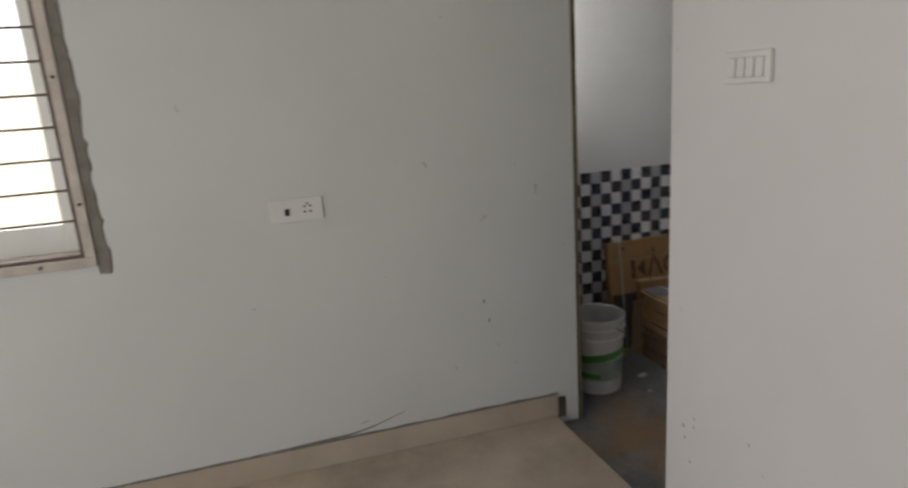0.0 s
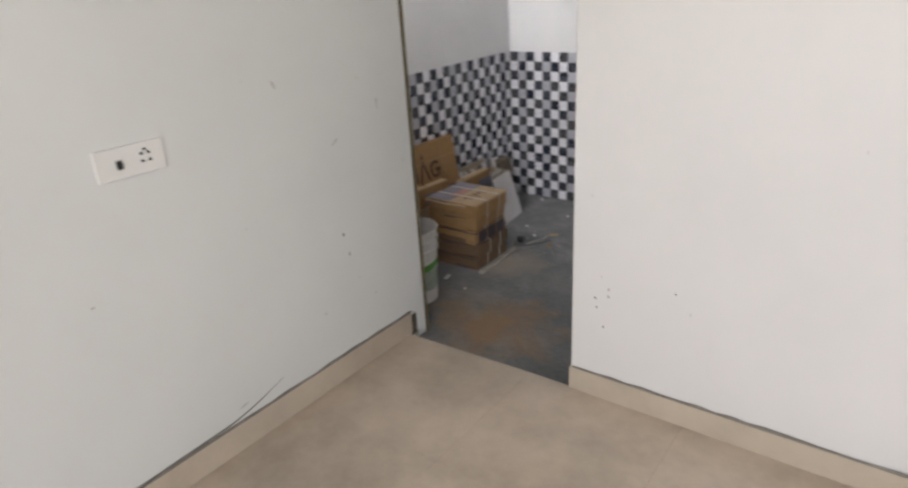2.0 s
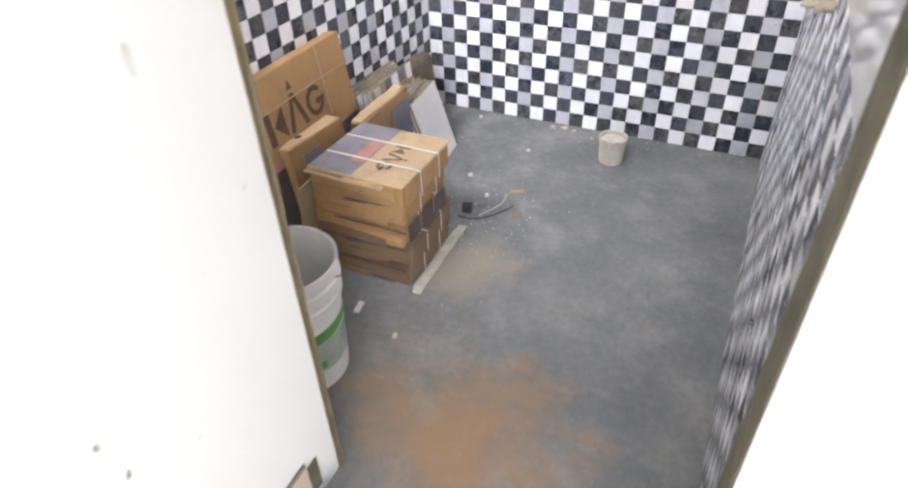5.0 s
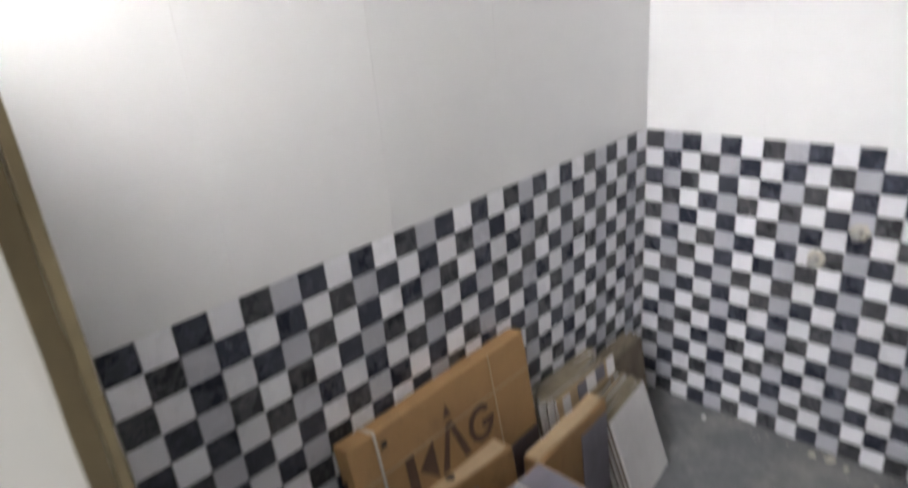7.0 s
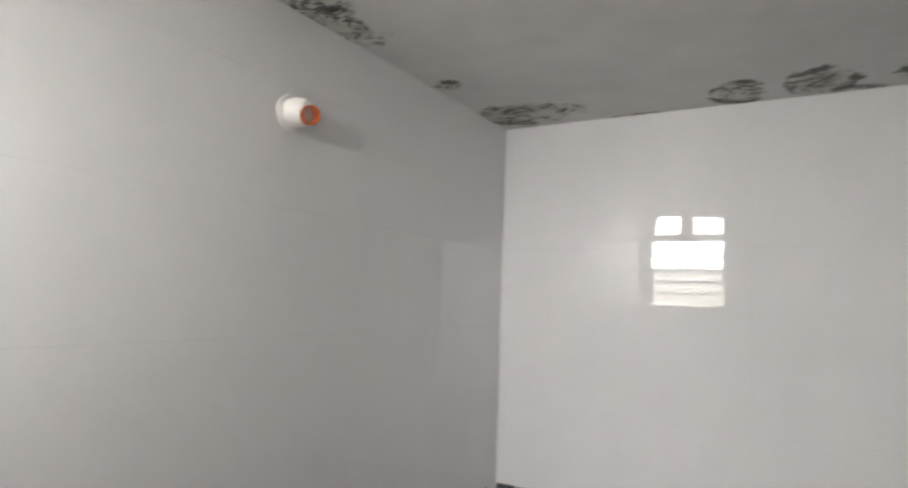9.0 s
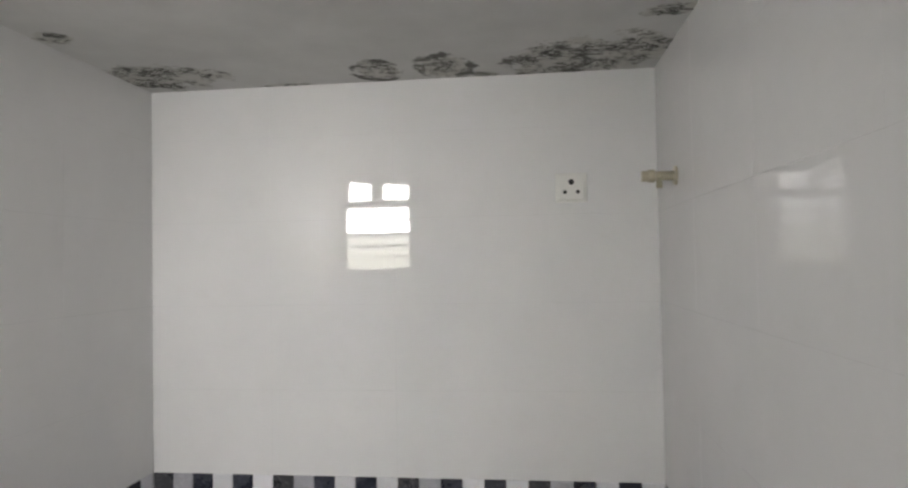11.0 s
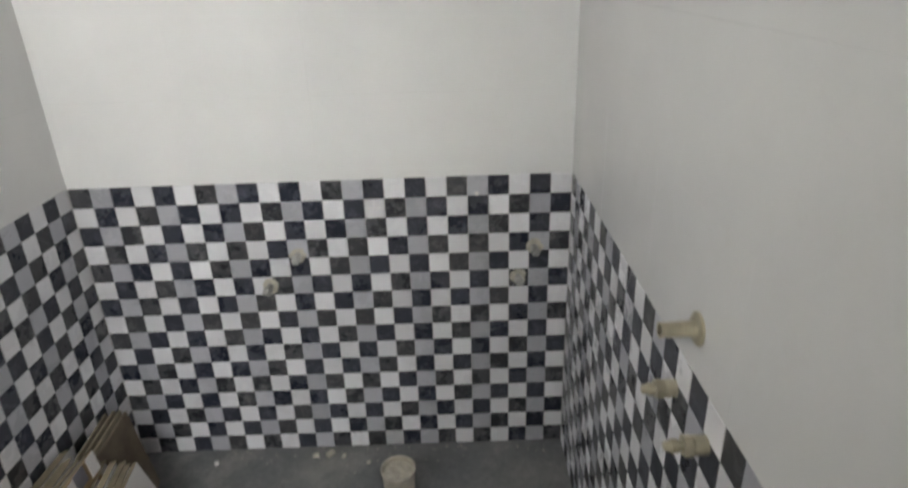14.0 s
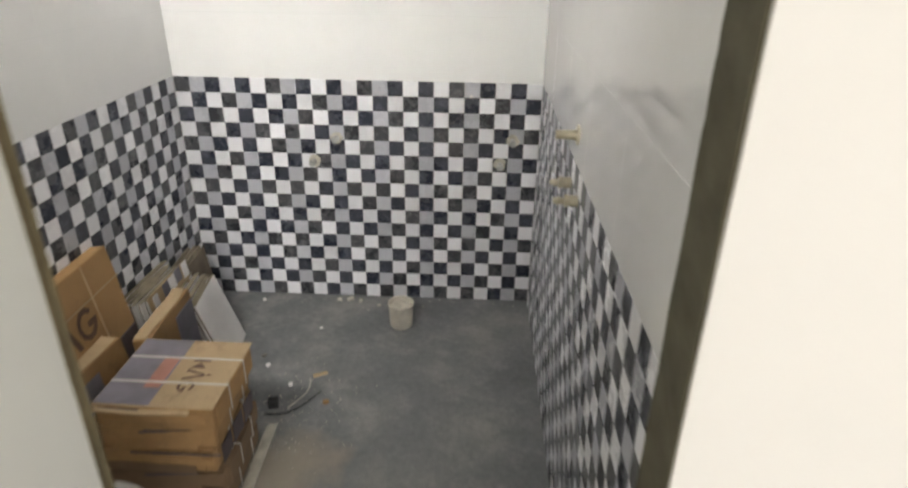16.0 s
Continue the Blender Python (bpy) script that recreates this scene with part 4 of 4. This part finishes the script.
part("mortar_edge", card_bm((-0.02, -0.17, 0.0), (-0.012, 0.18, 0.007), 7, 0.004, 3.0, 0.0), M_DRYCEM, strip)

block = empty("rubber_block", pose(0.548, -0.80, 0, 0, 0, 12), "small black rubber junction piece on dusty cement floor", "debris")
part("piece", box_bm((-0.018, -0.014, 0), (0.018, 0.014, 0.034), 0.003), M_BLACK, block)
part("slot", box_bm((-0.008, -0.0155, 0.01), (0.008, -0.0135, 0.024), 0.0005), M_DARK, block)


def cable(points, r, mat, label):
    cu = bpy.data.curves.new("cable", "CURVE")
    cu.dimensions, cu.bevel_depth, cu.bevel_resolution = "3D", r, 2
    sp = cu.splines.new("NURBS")
    sp.points.add(len(points) - 1)
    for q, p in zip(sp.points, points):
        q.co = (*p, 1)
    sp.use_endpoint_u, sp.order_u = True, 3
    ob = new("cable_scrap", cu)
    return tagged(ob, label, "cable")


cable([(0.53, -0.845, 0.004), (0.58, -0.85, 0.004), (0.63, -0.82, 0.006), (0.665, -0.77, 0.004), (0.70, -0.72, 0.012)], 0.0024, M_BLACK, "black curved cable scrap on the cement floor").data.materials.append(M_BLACK)
cable([(0.60, -0.81, 0.004), (0.64, -0.76, 0.012), (0.655, -0.69, 0.004), (0.64, -0.64, 0.006)], 0.002, M_DRYCEM, "thin pale twine scrap on the cement floor").data.materials.append(M_STRIP)


def scrap(x, y, w, d, h, turn, mat, label):
    b = card_bm((-w / 2, -d / 2, 0), (w / 2, d / 2, h), 2, 0.0025, x * 17 + y, 0.001)
    for v in b.verts:
        v.co.z = max(v.co.z, 0.0004)
    ob = new("rubble_scrap", finish(b, "rubble_scrap", mat))
    ob.matrix_basis = pose(x, y, 0, 0, 0, turn)
    return tagged(ob, label, "debris", "floor scraps")


for x, y, w, d, h, a, mat, lab in (
    (0.672, -0.61, 0.055, 0.014, 0.008, 30, M_CARTON_PALE, "torn strip of tan card on the floor"),
    (0.576, -0.68, 0.014, 0.012, 0.012, 10, M_LOOSE, "small white plaster crumb on the floor"),
    (0.454, -0.563, 0.014, 0.012, 0.010, 60, M_LOOSE, "small white plaster crumb on the floor"),
    (0.286, -0.073, 0.014, 0.012, 0.012, 25, M_LOOSE, "small white plaster crumb near the wall"),
    (0.458, -1.409, 0.045, 0.018, 0.008, 100, M_LOOSE, "white tile chip on the floor"),
    (0.60, -0.29, 0.012, 0.01, 0.008, 40, M_LOOSE, "small white plaster crumb on the floor"),
    (0.42, -0.5, 0.02, 0.014, 0.006, 70, M_GREYCEM, "grey cement crumb on the floor"),
    (0.73, -0.77, 0.022, 0.014, 0.012, 15, M_CARTON, "brown cardboard scrap on the floor"),
    (0.63, -0.05, 0.02, 0.014, 0.01, 15, M_DRYCEM, "dried mortar crumb by the wall"),
    (0.68, -0.04, 0.03, 0.018, 0.012, 50, M_DRYCEM, "dried mortar crumb by the wall"),
    (0.73, -0.055, 0.016, 0.012, 0.01, 75, M_DRYCEM, "dried mortar crumb by the wall"),
    (0.82, -0.09, 0.014, 0.01, 0.008, 5, M_DRYCEM, "dried mortar crumb by the wall"),
    (0.62, -1.47, 0.012, 0.02, 0.006, 20, M_STRIP, "pale tile chip on the floor"),
):
    scrap(x, y, w, d, h, a, mat, lab)

grit = bmesh.new()
gr = random.Random(21)
for k in range(300):
    if k < 200:
        x, y = gr.gauss(0.62, 0.12), gr.gauss(-0.85, 0.16)
    else:
        x, y = gr.uniform(0.3, 1.45), -abs(gr.gauss(0, 0.04)) - 0.01
    if not (0.02 < x < 1.47 and -1.85 < y < -0.008):
        continue
    r = gr.uniform(0.0009, 0.0027)
    g = bmesh.ops.create_icosphere(grit, subdivisions=1, radius=r, matrix=Matrix.Translation((x, y, r * 0.5)))
    for v in g["verts"]:
        v.co += Vector((gr.uniform(-1, 1), gr.uniform(-1, 1), gr.uniform(-0.3, 0.3))) * r * 0.4
tagged(new("floor_grit", finish(grit, "floor_grit", M_DRYCEM)), "scattered pale grit and mortar dust on cement", "grit", kind="stuff")


# ---------------- scuffs on the painted walls ----------------
def wall_mark(wall, axis, u, z, w, h, turn, mat=None):
    bm = bmesh.new()
    n = 10
    ring = []
    for k in range(n):
        a = 2 * math.pi * k / n
        rr = 1 + 0.35 * noise.noise((u * 13 + math.cos(a), z * 11 + math.sin(a), 0.3))
        p = Vector((w * rr * math.cos(a), h * rr * math.sin(a)))
        p.rotate(Matrix.Rotation(radians(turn), 2))
        ring.append(bm.verts.new((SIDE_X + 0.0006, u + p.x, z + p.y) if axis == "x" else (u + p.x, DOOR_Y0 - 0.0006, z + p.y)))
    bm.faces.new(ring)
    part("scuff", bm, mat or M_GREYCEM, wall, "grey scuff mark")


M_SCUFF = surface("faint_scuff", (0.54, 0.54, 0.51), 0.7, 0.2, 40)
for u, z, w, h, a, mt in ((-2.323, 0.63, 0.004, 0.008, 10, None), (-2.305, 0.545, 0.0035, 0.0085, -10, None), (-2.187, 0.48, 0.003, 0.003, 0, M_SCUFF), (-2.075, 1.075, 0.007, 0.022, 0, M_SCUFF), (-2.306, 0.98, 0.022, 0.006, 35, M_SCUFF), (-3.221, 0.744, 0.005, 0.004, 0, M_SCUFF), (-2.46, 0.36, 0.004, 0.009, 20, M_SCUFF), (-2.53, 1.215, 0.006, 0.014, 25, M_SCUFF), (-2.27, 0.43, 0.003, 0.006, 0, M_SCUFF), (-2.19, 0.33, 0.006, 0.003, 30, M_SCUFF), (-2.86, 0.20, 0.02, 0.004, 12, M_SCUFF)):
    wall_mark(wall_side, "x", u, z, w, h, a, mt)
for u, z, r in ((1.579, 0.446, 0.0042), (1.627, 0.49, 0.003), (1.613, 0.34, 0.0034), (1.585, 0.41, 0.0036), (1.627, 0.462, 0.003), (1.851, 0.53, 0.003), (1.60, 0.53, 0.002)):
    wall_mark(wall_door, "y", u, z, r, r * 1.3, 20)
scr = bmesh.new()
prev = None
for k in range(33):
    y = -3.35 + 0.66 * k / 32
    zc = 0.150 + 0.012 * k / 32 + 0.05 * max(0, (k - 20) / 12) ** 1.4 + 0.003 * noise.noise((y * 9, 0, 0))
    half = 0.004 * math.sin(math.pi * (k + 0.3) / 33) + 0.0006
    cur = (scr.verts.new((SIDE_X + 0.0007, y, zc - half)), scr.verts.new((SIDE_X + 0.0007, y, zc + half)))
    if prev:
        scr.faces.new((prev[0], cur[0], cur[1], prev[1]))
    prev = cur
part("scratch", scr, M_GREYCEM, wall_side, "long grey cement smear above the skirting")


chip = bmesh.new()
rim = []
for k in range(12):
    a = 2 * math.pi * k / 12
    rr = 0.007 * (1 + 0.4 * noise.noise((math.cos(a) * 2, math.sin(a) * 2, 4.0)))
    rim.append(chip.verts.new((1.215 + rr * math.cos(a), -0.0008, 0.945 + rr * math.sin(a))))
chip.faces.new(rim)
part("chip", chip, M_LOOSE, wall_back, "small pale chipped spot")


# ---------------- wall and floor pieces ----------------
def tile_mesh(name, w, h, mat, edge=0.0012, depth=0.006, gap=0.0006):
    """Chamfered slab, face towards -y, standing on the origin corner."""
    g = gap
    a, b, c, d = g, w - g, g, h - g
    e = edge
    v = [(a, 0.0, c), (b, 0.0, c), (b, 0.0, d), (a, 0.0, d), (a, -depth + e, c), (b, -depth + e, c), (b, -depth + e, d), (a, -depth + e, d),
         (a + e, -depth, c + e), (b - e, -depth, c + e), (b - e, -depth, d - e), (a + e, -depth, d - e)]
    f = [(8, 9, 10, 11), (4, 5, 9, 8), (5, 6, 10, 9), (6, 7, 11, 10), (7, 4, 8, 11), (0, 1, 5, 4), (1, 2, 6, 5), (2, 3, 7, 6), (3, 0, 4, 7)]
    me = bpy.data.meshes.new(name)
    me.from_pydata(v, [], f)
    me.materials.append(mat)
    return me


SQUARES = {k: tile_mesh("mosaic_square", S, S, M_SQ[k], 0.0013) for k in M_SQ}
ROWS = ("cgdwdw", "wdwcgd", "dgcwdw", "wcwdgc")     # one printed tile, six by four


def clad(wall, place, cols, shift, first_rows):
    """Mosaic dado and white tiles above; place maps wall coordinates to the room."""
    count, rest = 0, {}
    for i in range(cols):
        for j in range(16):                          # row 0 at the top
            kind = ROWS[j % 4][(i + shift) % 6]
            m = place @ Matrix.Translation((i * S, 0, DADO - (j + 1) * S))
            if count < 300 and i in first_rows:
                ob = new("mosaic_square", SQUARES[kind])
                ob.parent = wall
                ob.matrix_basis = m
                count += 1
            else:
                rest.setdefault(kind, []).append(m)
    for kind, ms in rest.items():
        src = SQUARES[kind]
        vs, fs = [], []
        for m in ms:
            n = len(vs)
            vs += [m @ v.co for v in src.vertices]
            fs += [[n + q for q in p.vertices] for p in src.polygons]
        me = bpy.data.meshes.new("mosaic_rest")
        me.from_pydata(vs, [], fs)
        me.materials.append(M_SQ[kind])
        ob = new("mosaic_rest", me)
        ob.parent = wall
        tagged(ob, kind="stuff")
    tw, th = 6 * S, 4 * S
    cache = {}
    x = 0.0
    while x < cols * S - 0.01:
        w = min(tw, cols * S - x)
        zz = DADO
        while zz < BCEIL - 0.01:
            h = min(th, BCEIL - zz)
            key = (round(w, 4), round(h, 4))
            if key not in cache:
                cache[key] = tile_mesh("wall_tile", w, h, M_TILE, 0.00015, gap=0.00009)
            ob = new("wall_tile", cache[key])
            ob.parent = wall
            tip = Euler((radians(tile_rng.uniform(-0.05, 0.05)), 0, radians(tile_rng.uniform(-0.05, 0.05)))).to_matrix().to_4x4()
            ob.matrix_basis = place @ Matrix.Translation((x + w / 2, 0, zz + h / 2)) @ tip @ Matrix.Translation((-w / 2, 0, -h / 2))
            zz += th
        x += tw


clad(wall_back, Matrix.Translation((0, BACKING, 0)), 24, 0, range(2, 21))
# the side walls: first square at the far corner
clad(wall_west, Matrix.Translation((-BACKING, 0, 0)) @ Matrix.Rotation(radians(90), 4, "Z") @ Matrix.Translation((-30 * S, 0, 0)), 30, 0, range(4, 23))
clad(wall_east, Matrix.Translation((BX + BACKING, 0, 0)) @ Matrix.Rotation(radians(-90), 4, "Z"), 30, 0, range(8, 27))

FT = 0.6
ftm = {}
nx, ny = int((ROOM_X - SIDE_X) / FT) + 1, int((-1.985 - ROOM_Y) / FT) + 1
for i in range(nx):
    for j in range(ny):
        x0, y1 = SIDE_X + i * FT, -1.985 - j * FT
        w, d = min(FT, ROOM_X - x0), min(FT, y1 - ROOM_Y)
        if w < 0.02 or d < 0.02:
            continue
        key = (round(w, 3), round(d, 3))
        if j == 0 and i < 2:                         # cut on a slant along the doorway
            me = tile_mesh("floor_tile", w, d, M_FLOORTILE, 0.0003, 0.008, 0.0002)
            for v in me.vertices:
                if v.co.z > d / 2:
                    v.co.z -= 0.034 * max(0.0, 1 - (x0 + v.co.x - SIDE_X) / 0.78)
            key = (i, "cut")
            ftm[key] = me
        if key not in ftm:
            ftm[key] = tile_mesh("floor_tile", w, d, M_FLOORTILE, 0.0003, 0.008, 0.0002)
        ob = new("floor_tile", ftm[key])
        ob.parent = floor_room
        ob.matrix_basis = Matrix.Translation((x0, y1 - d, FZ - 0.008)) @ Matrix.Rotation(radians(-90), 4, "X")
